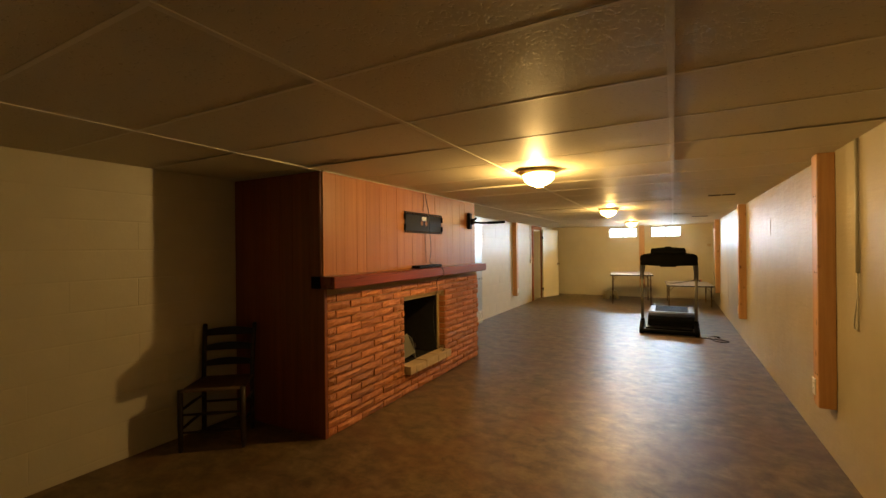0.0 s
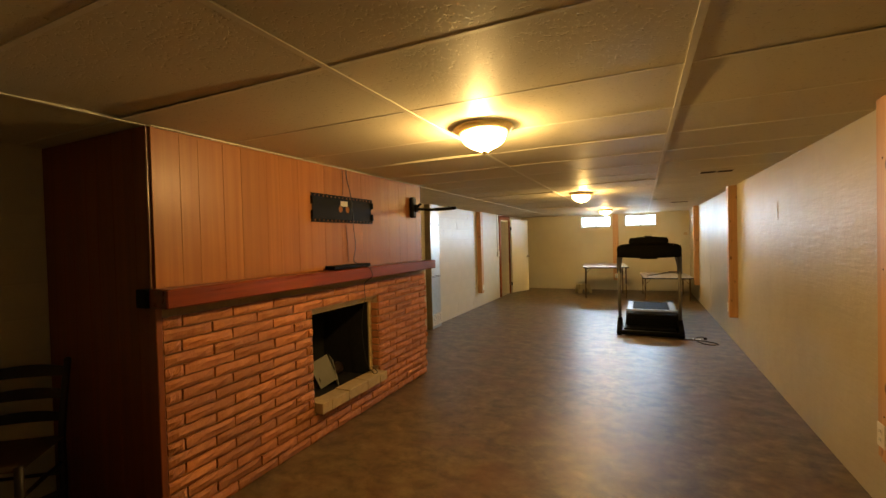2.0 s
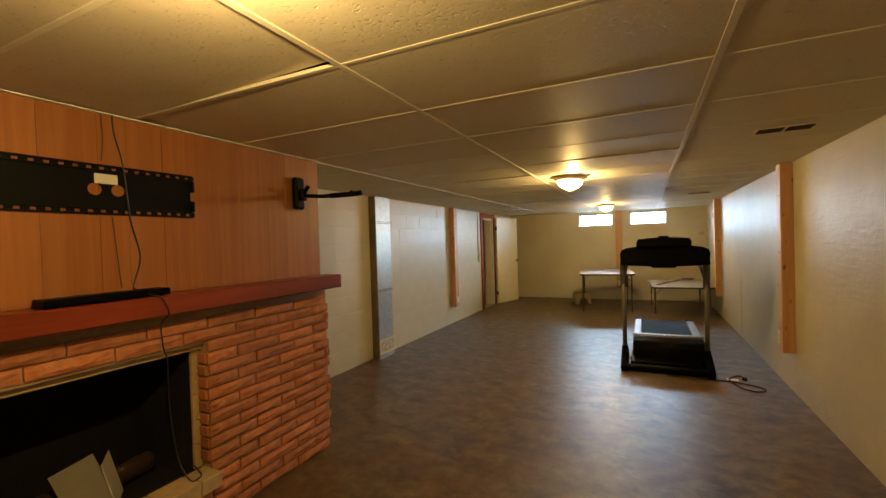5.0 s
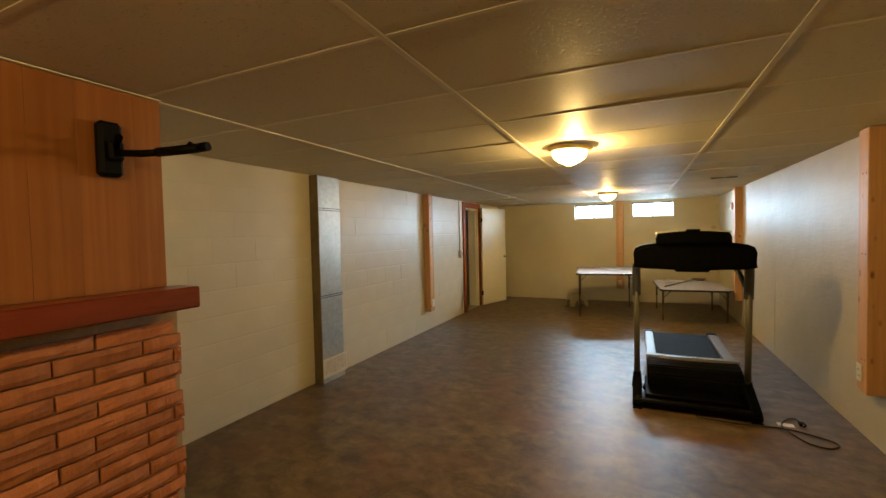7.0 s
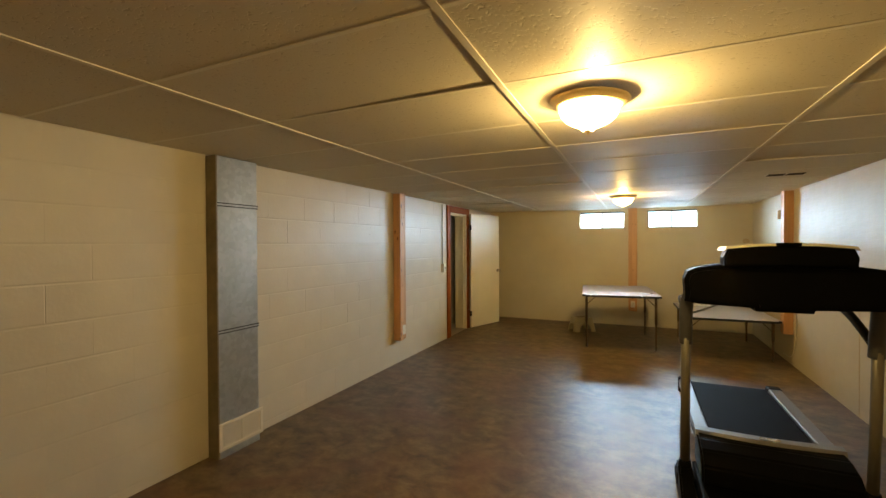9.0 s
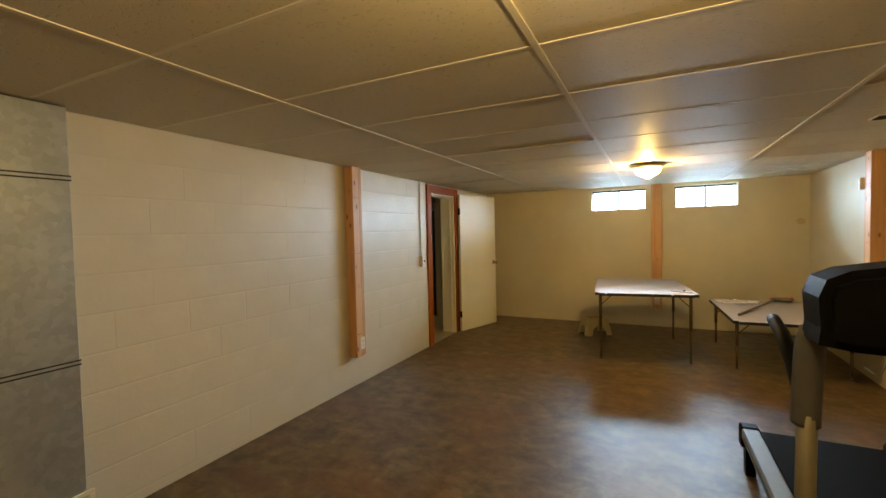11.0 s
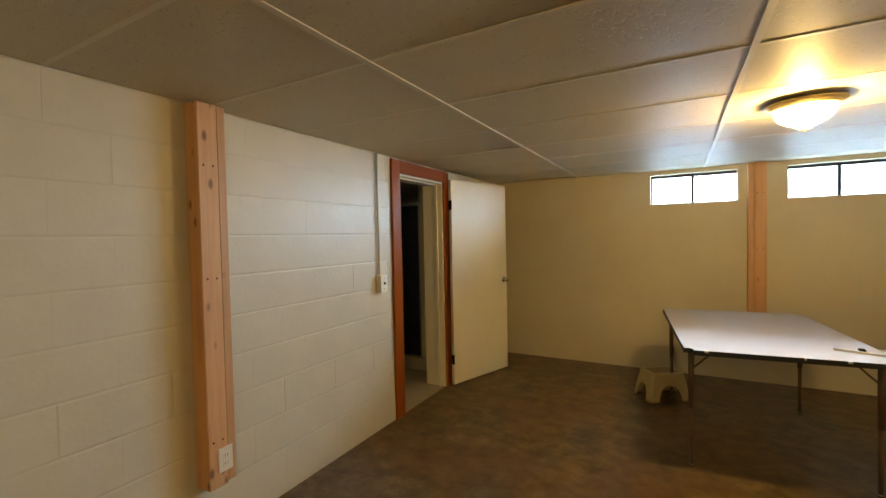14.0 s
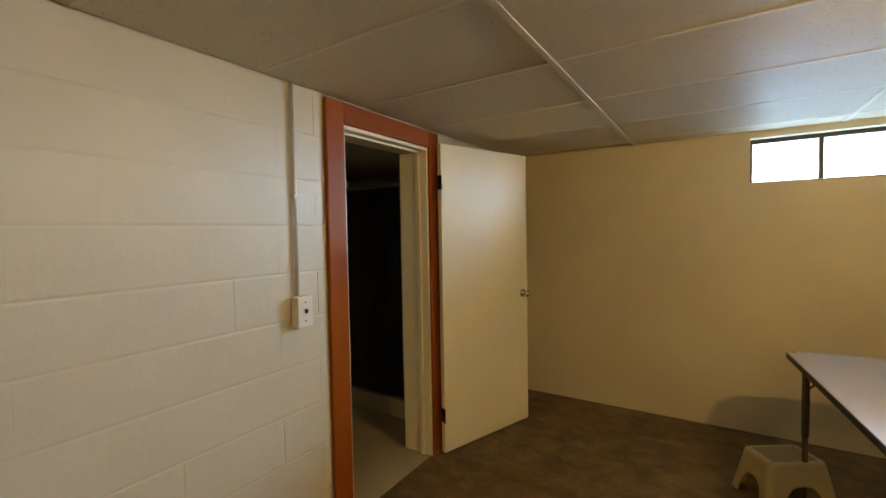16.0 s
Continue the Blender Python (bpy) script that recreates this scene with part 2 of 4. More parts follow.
M_panel = wood("orange_wood_panelling", (0.37, 0.145, 0.038), (0.27, 0.092, 0.022), (26, 26, 0.7), 0.44, swing=0.20, coat=0.05, spec=0.35)
# the orange panelling's colour made darker and redder to stand for its shaded side
M_panel_side = wood("red_brown_shaded_panelling", (0.27, 0.075, 0.024), (0.17, 0.042, 0.014), (22, 22, 0.8), 0.42, swing=0.2, coat=0.1)
M_mantel = wood("red_stained_mantel", (0.29, 0.040, 0.011), (0.13, 0.018, 0.006), (20, 1.2, 20), 0.30, coat=0.3)
M_casing = wood("red_brown_varnished_casing", (0.29, 0.076, 0.008), (0.25, 0.060, 0.007), (26, 26, 0.8), 0.42, swing=0.12, coat=0.0, spec=0.10)
M_casing_head = wood("red_brown_varnished_head", (0.29, 0.076, 0.008), (0.25, 0.060, 0.007), (26, 0.8, 26), 0.42, swing=0.12, coat=0.0, spec=0.10)
M_pine = wood("new_pine_lumber", (0.64, 0.375, 0.180), (0.50, 0.265, 0.115), (34, 34, 1.3), 0.55, knots=True)
M_chair = wood("dark_stained_wood", (0.018, 0.008, 0.005), (0.008, 0.004, 0.003), (30, 30, 3), 0.45)
M_rush = rush_material()
M_black = plain("black_steel", (0.004, 0.004, 0.004), 0.55, 0.0, 0.3, spec=0.10)
M_plastic = plain("black_plastic", (0.002, 0.002, 0.002), 0.45, 0.0, 0.3, spec=0.045)
M_grip = plain("dark_grey_plastic", (0.05, 0.05, 0.05), 0.5)
M_belt = plain("black_rubber_belt", (0.006, 0.006, 0.006), 0.75, 0.0, 0.3, 60, 0.4, spec=0.04)
M_silver = plain("silver_grey_plastic", (0.16, 0.16, 0.15), 0.42, 0.3, 0.1)
M_upright = plain("taupe_metal_upright", (0.13, 0.118, 0.085), 0.45, 0.3, 0.1)
M_console = plain("pale_olive_plastic", (0.55, 0.52, 0.36), 0.4, 0.0, 0.08)
M_soot = plain("sooty_firebox", (0.004, 0.0035, 0.003), 0.9, 0.0, 0.4, 12, 0.5)
M_sill = plain("tan_stone_sill", (0.46, 0.33, 0.17), 0.75, 0.0, 0.25, 22, 0.5)
M_log = plain("charred_log", (0.035, 0.017, 0.010), 0.9, 0.0, 0.5, 25, 0.8)
M_paper = plain("grey_white_card", (0.66, 0.64, 0.58), 0.6, 0.0, 0.06)
# white pen tinted blue to make up for daylight missing on its side
M_pen = plain("white_pen_cooled", (0.62, 0.68, 0.74), 0.4, 0.0, 0.05)
M_sheet = plain("white_paper", (0.82, 0.80, 0.76), 0.6, 0.0, 0.05)
M_card = plain("grey_card", (0.26, 0.25, 0.21), 0.6, 0.0, 0.1)
M_galv = galvanised()
M_rust = plain("rust_stained_duct_edge", (0.21, 0.175, 0.105), 0.55, 0.2, 0.5, 9, 0.4)
M_grille = plain("beige_enamel", (0.72, 0.66, 0.53), 0.4, 0.0, 0.06)
# slats coloured dark brown, the shade of the slots put into them
M_louvre = plain("shade_dark_louvre", (0.05, 0.036, 0.022), 0.6, 0.0, 0.1)
M_brass = plain("antique_brass", (0.80, 0.62, 0.30), 0.36, 0.4, 0.05)
M_bowl = lit_glass()
M_door = paint("cream_door_paint", (0.87, 0.80, 0.59), 0.40, ((120, 0.15, 0.001),), 0.03)
M_chrome = plain("brushed_chrome", (0.62, 0.60, 0.56), 0.22, 1.0, 0.06)
M_white = plain("white_plastic", (0.75, 0.72, 0.63), 0.35, 0.0, 0.04)
M_slot = plain("dark_slot", (0.02, 0.018, 0.015), 0.7)
M_laminate = plain("white_laminate_top", (0.37, 0.35, 0.365), 0.62, 0.0, 0.04, 6, 0.05)
M_edge = plain("black_edge_band", (0.012, 0.011, 0.011), 0.5)
M_hardboard = plain("brown_hardboard", (0.045, 0.028, 0.016), 0.8, 0.0, 0.2)
M_leg = plain("brown_painted_steel", (0.14, 0.092, 0.05), 0.45, 0.4)
M_stool = plain("beige_moulded_plastic", (0.50, 0.42, 0.225), 0.42, 0.0, 0.06)
M_pad = plain("tan_grip_pad", (0.30, 0.245, 0.125), 0.7, 0.0, 0.12, 60, 0.4)
M_red = plain("red_bristle", (0.62, 0.045, 0.03), 0.6, 0.0, 0.3, 60, 0.5)
M_pole = plain("grey_broom_pole", (0.13, 0.13, 0.115), 0.45)
M_frame = plain("dark_window_frame", (0.02, 0.02, 0.018), 0.45, 0.3)
M_frame_light = plain("pale_window_trim", (0.62, 0.58, 0.48), 0.5)
M_bathfloor = plain("pale_tan_vinyl", (0.42, 0.36, 0.25), 0.45, 0.0, 0.15, 4, 0.1)
M_bathwall = plain("beige_bath_wall", (0.55, 0.49, 0.36), 0.55, 0.0, 0.08, 4)
M_smoke = plain("smoked_shower_panel", (0.008, 0.007, 0.008), 0.25, 0.0, 0.2)
M_alu = plain("dull_aluminium", (0.30, 0.29, 0.27), 0.4, 0.8)
M_conduit = plain("painted_grey_conduit", (0.60, 0.58, 0.49), 0.4, 0.2)
M_cable = plain("black_cable", (0.015, 0.013, 0.012), 0.5)
M_brown_cable = plain("brown_cable", (0.10, 0.045, 0.02), 0.5)
M_stain = plain("brown_wall_stain", (0.52, 0.40, 0.24), 0.7, 0.0, 0.3, 30)
M_ground = plain("outdoor_gravel", (0.52, 0.51, 0.48), 0.9, 0.0, 0.3, 3, 0.5)
M_glass = Nodes("clear_glass", 0.02)
M_glass.set("Transmission Weight", 1.0)
M_glass.set("Base Color", (0.96, 0.98, 1.0))
M_glass = M_glass.mat

# ---- the room: left wall x -3.30, right wall x 1.10, end wall y 14.40, ceiling 2.09 ----
LEFT, RIGHT, END, BACK, TOP = -3.30, 1.092, 14.40, -1.60, 2.09
DOOR_A, DOOR_B, DOOR_H = 12.28, 13.01, 1.975
SHOWER_Y = 13.33

tagged(part("floor", boxes((LEFT, RIGHT, BACK, END, -0.12, 0.0)), M_floor), "mottled dark brown vinyl floor, softly glossy", "floor", kind="structure")

wall_left = part("wall_left", boxes(
    (LEFT - 0.20, LEFT - 0.003, BACK - 0.2, DOOR_A, -0.12, TOP + 0.12), (LEFT - 0.20, LEFT - 0.003, DOOR_B, END, -0.12, TOP + 0.12),
    (LEFT - 0.20, LEFT - 0.003, DOOR_A, DOOR_B, DOOR_H, TOP + 0.12)), M_block)
tagged(wall_left, "cream-painted concrete block wall with soft joints", "wall", kind="structure")
tagged(part("wall_right", boxes((RIGHT, RIGHT + 0.2, BACK - 0.2, END + 0.2, -0.12, TOP + 0.12)), M_gloss), "cream-painted rough wall with a glossy streaky finish", "wall", kind="structure")
W1, W2, WZ = (-1.565, -0.80), (-0.43, 0.33), (1.735, 2.045)
tagged(part("wall_end", boxes(
    (LEFT - 0.2, RIGHT, END, END + 0.2, -0.12, WZ[0]), (LEFT - 0.2, RIGHT, END, END + 0.2, WZ[1], TOP + 0.12), (LEFT - 0.2, W1[0], END, END + 0.2, *WZ),
    (W1[1], W2[0], END, END + 0.2, *WZ), (W2[1], RIGHT, END, END + 0.2, *WZ)), M_wall), "plain cream-painted end wall with two high windows", "wall", kind="structure")
tagged(part("wall_rear", boxes((LEFT - 0.004, RIGHT, BACK - 0.2, BACK, -0.12, TOP + 0.12)), M_wall), "plain cream-painted wall closing the room", "wall", kind="structure")
# added slab closes the room; its dark colour stands for the unlit void
tagged(part("ceiling_slab", boxes((LEFT - 0.004, RIGHT, BACK, END, TOP + 0.10, TOP + 0.22)), M_slab), "added closing slab above the hung ceiling, coloured dark for shade", "ceiling", kind="structure")
tagged(part("ground", boxes((-80, 80, END + 0.2, 160, 1.4, 1.55)), M_ground), "pale gravel ground outside the basement windows", "ground", kind="structure")

# hung ceiling: tiles lie in a grid of tee bars
TEE_X = (-2.30, -1.085, 0.135)
TEE_Y = [7.735 + 0.587 * k for k in range(-15, 12)]
rng = random.Random(5)
# tiles seen out of true: column, row by its far tee, lift of the four corners, sag
ODD_TILES = {(1, 4.80): ((0, 0, 0, 0.024), 0.0), (0, 14.40): ((0, 0, 0.010, 0.014), 0.0), (0, 13.605): ((0.0, 0.0, 0.0, 0.0), 0.018),
             (1, 3.04): ((0, 0, 0.012, 0.0), 0.0), (1, 10.083): ((0, 0.008, 0, 0.0), 0.0), (0, 12.43): ((0, 0, 0, 0.010), 0.0)}


def tee_line(x, y):
    """The middle run of main tees was hung slightly askew at the near end."""
    return x + 0.0118 * max(0.0, 7.8 - y) if x == TEE_X[1] else x




def ceiling():
    bm = bmesh.new()
    edge = random.Random(11)
    xs, ys = (LEFT, *TEE_X, RIGHT), (BACK, *TEE_Y, END)
    for col, (x0, x1) in enumerate(zip(xs, xs[1:])):
        for y0, y1 in zip(ys, ys[1:]):
            lift = [rng.uniform(0.0, 0.0003) for _ in range(4)]
            if rng.random() < 0.12:
                lift[rng.randrange(4)] += rng.uniform(0.006, 0.016)
            sag = rng.uniform(0.0, 0.0003)
            for (c, far), (corners, drop) in ODD_TILES.items():
                if c == col and abs(far - y1) < 0.02:
                    lift, sag = list(corners), drop
            n, g = 4, 0.002
            side = [edge.uniform(0.003, 0.012) if edge.random() < 0.6 else 0.001 for _ in range(2)]
            grid = []
            for i in range(n + 1):
                for j in range(n + 1):
                    u, v = i / n, j / n
                    z = (lift[0] * (1 - u) + lift[1] * u) * (1 - v) + (lift[2] * (1 - u) + lift[3] * u) * v
                    z -= sag * 16 * u * (1 - u) * v * (1 - v)
                    yy = y0 + g + (y1 - y0 - 2 * g) * v
                    xa, xb = tee_line(x0, yy) + g, tee_line(x1, yy) - g
                    if col == 0:
                        xa += side[0] * (1 - v) + side[1] * v
                    if y1 == END:
                        yy -= (side[0] + side[1]) * 0.5 * v
                    grid.append(bm.verts.new((xa + (xb - xa) * u, yy, TOP + 0.0015 + z)))
            for i in range(n):
                for j in range(n):
                    k = i * (n + 1) + j
                    bm.faces.new((grid[k], grid[k + 1], grid[k + n + 2], grid[k + n + 1]))
            rim = [i * (n + 1) for i in range(n + 1)] + [n * (n + 1) + j for j in range(1, n + 1)]
            rim += [i * (n + 1) + n for i in range(n - 1, -1, -1)] + [j for j in range(n - 1, 0, -1)]
            up = [bm.verts.new(grid[k].co + Vector((0, 0, 0.015))) for k in rim]
            for a in range(len(rim)):
                b = (a + 1) % len(rim)
                bm.faces.new((grid[rim[a]], grid[rim[b]], up[b], up[a]))
            bm.faces.new(up)
    bmesh.ops.recalc_face_normals(bm, faces=bm.faces[:])
    return part("ceiling", bm, M_tile)


tagged(ceiling(), "hung ceiling of tan fissured tiles, a few sagging", "ceiling", kind="structure")
grid = bmesh.new()
for x in TEE_X:
    for y0, y1 in zip((BACK, *TEE_Y), (*TEE_Y, END)):
        box(grid, x - 0.012, x + 0.012, y0, y1, TOP - 0.0032, TOP + 0.001)
for y in TEE_Y:
    for x0, x1 in zip((LEFT, *TEE_X), (*TEE_X, RIGHT)):
        dz = rng.uniform(-0.0003, 0.0006)
        box(grid, x0 + 0.012, x1 - 0.012, y - 0.009, y + 0.009, TOP - 0.0002 + dz, TOP + 0.002 + dz)
for v in grid.verts:
    if abs(v.co.x - TEE_X[1]) < 0.02:
        v.co.x += 0.0118 * max(0.0, 7.8 - v.co.y)
tagged(part("trim", grid, M_tee), "white-painted tee bars of the hung ceiling", "ceiling grid", kind="structure")


def window(name, x0, x1):
    w = thing(name, pose((x0 + x1) / 2, END + 0.09, WZ[0]), "high narrow basement window with a dark frame and two panes", "window", kind="structure")
    hw, h = (x1 - x0) / 2, WZ[1] - WZ[0]
    part("window_frame", boxes((-hw, hw, -0.02, 0.03, h - 0.028, h), (-hw, hw, -0.02, 0.03, 0, 0.012), (-hw, -hw + 0.018, -0.02, 0.03, 0.012, h - 0.028),
                               (hw - 0.018, hw, -0.02, 0.03, 0.012, h - 0.028), bevel=0.002), M_frame, w)
    part("mullion", boxes((-0.0125, 0.0125, -0.016, 0.026, 0.0125, h - 0.0285), bevel=0.002), M_frame, w)
    for a, b in ((-hw + 0.019, -0.0125), (0.0125, hw - 0.019)):
        p = part("pane", boxes((a, b, 0.004, 0.008, 0.013, h - 0.029)), M_glass, w)
        p.visible_shadow = False
    part("window_sill", boxes((-hw, hw, -0.088, -0.022, 0.001, 0.012), bevel=0.002), M_frame_light, w)
    part("window_trim", boxes((hw - 0.012, hw - 0.002, -0.086, -0.022, 0.013, h - 0.003)), M_frame_light, w)
    return w


window("window_1", *W1)
window("window_2", *W2)


# ---- door to the bathroom ----
casing = thing("door_casing", pose(LEFT, 0, 0), "red-brown varnished wooden door casing", "door frame", kind="structure")
part("casing_board", boxes((0.0, 0.022, 12.165, DOOR_A, 0.0, TOP - 0.012), bevel=0.004), M_casing, casing)
part("casing_board", boxes((0.0, 0.022, DOOR_B, 13.108, 0.0, TOP - 0.012), bevel=0.004), M_casing, casing)
part("casing_board", boxes((0.0, 0.021, DOOR_A + 0.001, DOOR_B - 0.001, DOOR_H, TOP - 0.012), bevel=0.004), M_casing_head, casing)
part("jamb", boxes((-0.205, 0.004, DOOR_A, DOOR_A + 0.018, 0, DOOR_H - 0.02)), M_door, casing, "cream-painted jamb")
part("jamb", boxes((-0.205, 0.004, DOOR_B - 0.018, DOOR_B, 0, DOOR_H - 0.02)), M_door, casing, "cream-painted jamb")
part("jamb", boxes((-0.205, 0.004, DOOR_A, DOOR_B, DOOR_H - 0.019, DOOR_H - 0.001)), M_door, casing, "cream-painted head jamb")
part("door_stop", boxes((-0.07, -0.045, DOOR_B - 0.030, DOOR_B - 0.0185, 0, DOOR_H - 0.032)), M_door, casing)
part("door_stop", boxes((-0.07, -0.045, DOOR_A + 0.019, DOOR_B - 0.031, DOOR_H - 0.031, DOOR_H - 0.0195)), M_door, casing)

door = thing("door_1", pose(-3.225, 13.05, 0.012, 0, 0, math.degrees(math.atan2(13.824 - 13.05, -2.962 + 3.225))), "flat cream-painted door standing wide open", "door", kind="structure")
part("door_leaf", boxes((0.0, 0.818, 0.0, 0.035, 0.0, 1.988), bevel=0.002), M_door, door)
for side in (-1, 1):
    b = bmesh.new()
    m = pose(0.765, 0.0175 + side * 0.0175, 0.965, -90 * side)
    lathe(b, [(0.030, 0.0), (0.030, 0.004), (0.012, 0.008), (0.011, 0.028), (0.020, 0.034), (0.026, 0.044), (0.024, 0.056), (0.012, 0.062), (0.0, 0.063)], 20, m)
    part("door_knob", b, M_chrome, door, "round chrome knob")
for z in (0.20, 1.70):
    b = bmesh.new()
    tube(b, [(-0.006, -0.004, z), (-0.006, -0.004, z + 0.09)], 0.007, 8)
    box(b, -0.002, 0.0, 0.0, 0.03, z, z + 0.09)
    part("hinge", b, M_black, door, "dark steel hinge")

# the bathroom beyond the door
tagged(part("floor_bathroom", boxes((-5.2, LEFT - 0.2, 11.4, SHOWER_Y + 0.9, -0.12, -0.002), (LEFT - 0.2, LEFT, DOOR_A, DOOR_B, -0.119, 0.002)), M_bathfloor), "pale tan vinyl bathroom floor", "floor", kind="structure")
tagged(part("wall_bathroom", boxes((-5.4, -5.2, 11.2, SHOWER_Y + 1.1, -0.12, TOP + 0.1), (-5.2, LEFT - 0.2, 11.2, 11.4, -0.12, TOP + 0.1), (-5.2, LEFT - 0.2, SHOWER_Y + 0.9, SHOWER_Y + 1.1, -0.12, TOP + 0.1)), M_bathwall), "beige bathroom walls in the dark", "wall", kind="structure")
tagged(part("ceiling_bathroom", boxes((-5.2, LEFT - 0.2, 11.4, SHOWER_Y + 0.9, 2.02, 2.1)), M_bathwall), "beige bathroom ceiling", "ceiling", kind="structure")
shower = thing("shower_enclosure", pose(0, SHOWER_Y, 0), "dark shower stall with smoked panels, aluminium rail and pale curb", "shower")
part("curb", boxes((-5.19, LEFT - 0.201, 0.0, 0.09, -0.002, 0.13), bevel=0.006), M_bathwall, shower, "pale curb")
part("door_panel", boxes((-4.99, -3.80, 0.03, 0.036, 0.15, 1.80)), M_smoke, shower, "smoked dark panel")
part("rail", boxes((-5.19, -3.79, 0.022, 0.046, 1.80, 1.825), bevel=0.003), M_alu, shower, "aluminium rail")
part("rail", boxes((-5.19, -3.79, 0.022, 0.046, 0.131, 0.15), bevel=0.003), M_alu, shower, "aluminium rail")
part("stile", boxes((-3.80, -3.775, 0.022, 0.046, 0.151, 1.799), bevel=0.003), M_alu, shower)
part("side_wall", boxes((-3.774, LEFT - 0.201, 0.01, 0.09, 0.131, 2.018)), M_bathwall, shower, "beige wall strip")


# ---- fireplace ----
FX, PX = -2.252, -2.258
F0, F1 = 3.15, 6.055
OY0, OY1, OZ0, OZ1 = 4.235, 5.10, 0.285, 0.965
fire = thing("fireplace", pose(0, 0, 0), "fireplace with rock-faced orange brick, red mantel and wood panelling above", "fireplace")
for r in ((LEFT, FX, F0 + 0.02, OY0 - 0.01, 0, 1.17), (LEFT, FX, OY1 + 0.01, F1, 0, 1.17), (LEFT, FX, OY0 - 0.01, OY1 + 0.01, OZ1 + 0.005, 1.17),
          (LEFT, FX, OY0 - 0.01, OY1 + 0.01, 0, 0.213), (LEFT, PX - 0.012, F0 + 0.02, 6.02, 1.17, TOP - 0.003)):
    part("core", boxes(r), M_mortar, fire, "grey-tan mortar")
for r in ((-2.90, -2.86, OY0, OY1, 0.19, OZ1), (-2.86, FX - 0.08, OY0 - 0.009, OY0 + 0.03, 0.19, OZ1), (-2.86, FX - 0.08, OY1 - 0.03, OY1 + 0.009, 0.19, OZ1),
          (-2.86, FX - 0.003, OY0 + 0.03, OY1 - 0.03, 0.2135, 0.245), (-2.86, FX - 0.09, OY0 + 0.03, OY1 - 0.03, OZ1 - 0.01, OZ1 + 0.004)):
    part("firebox_lining", boxes(r), M_soot, fire, "sooty black firebox lining")
part("lintel", boxes((FX - 0.085, FX - 0.035, OY0 - 0.006, OY1 + 0.006, OZ1 - 0.030, OZ1 + 0.003), bevel=0.003), M_sill, fire, "tan lintel bar")
for k in range(10):
    z = 0.006 + (k + 5) * 0.0655
    if z > OZ0 and z + 0.05 < OZ1:
        part("jamb_brick", boxes((FX - 0.058, FX + 0.012 + rng.uniform(-0.004, 0.004), OY1 - 0.011 + rng.uniform(-0.003, 0.003), OY1 + 0.002, z, z + 0.0565), bevel=0.005), M_brick, fire)
for z0, z1 in ((0.293, 0.42), (0.422, 0.55), (0.552, 0.69), (0.692, 0.81), (0.812, 0.934)):
    part("jamb_strip", boxes((FX - 0.079, FX - 0.060, OY1 - 0.040, OY1 + 0.004, z0, z1), bevel=0.003), M_sill, fire, "tan firebrick edge")
part("mantel", boxes((-2.259, -2.112, 3.115, 6.075, 1.168, 1.262), bevel=0.006), M_mantel, fire, "red-stained wooden mantel beam")
part("mantel_end", boxes((-2.34, -2.26, 3.100, 3.149, 1.168, 1.262), bevel=0.004), M_black, fire, "dark mantel end")
part("corner_post", boxes((-2.30, -2.232, F0 - 0.02, F0 + 0.014, 0.0, 1.166), bevel=0.004), M_panel_side, fire, "corner board in the darkened panelling colour")
part("top_strip", boxes((PX - 0.010, PX + 0.016, F0, 6.02, TOP - 0.010, TOP - 0.005)), M_tee, fire, "thin white strip under the ceiling")

# panelling: grooved boards of uneven width
y, k = F0 + 0.003, 0
widths = (0.145, 0.105, 0.155, 0.125, 0.195, 0.11, 0.17, 0.13, 0.15, 0.205, 0.115, 0.16, 0.12, 0.18, 0.14, 0.2, 0.15, 0.2)
while y < 6.015:
    w = min(widths[k % len(widths)], 6.02 - y)
    part("plank", boxes((PX - 0.012, PX + rng.uniform(-0.0006, 0.0006), y + 0.0002, y + w - 0.0002, 1.2622, TOP - 0.011), bevel=0.0011), M_panel, fire)
    y, k = y + w, k + 1
# boards of the side face, their shade put into the colour
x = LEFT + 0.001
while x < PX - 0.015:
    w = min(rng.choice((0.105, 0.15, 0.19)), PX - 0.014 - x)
    part("plank", boxes((x + 0.001, x + w - 0.001, F0 - 0.012, F0 + 0.012, 0.0, TOP - 0.006), bevel=0.0016), M_panel_side, fire, "panelling board coloured darker for its shaded side")
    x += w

# hearth sill of tan slabs
y = OY0 + 0.005
for w in (0.11, 0.205, 0.255, 0.185, 0.12):
    part("sill_slab", boxes((FX - 0.06, -2.165, y + 0.002, y + w - 0.002, 0.214 + rng.uniform(-0.004, 0.0), 0.290 + rng.uniform(-0.004, 0.004)), bevel=0.004), M_sill, fire, "tan stone sill slab")
    y += w


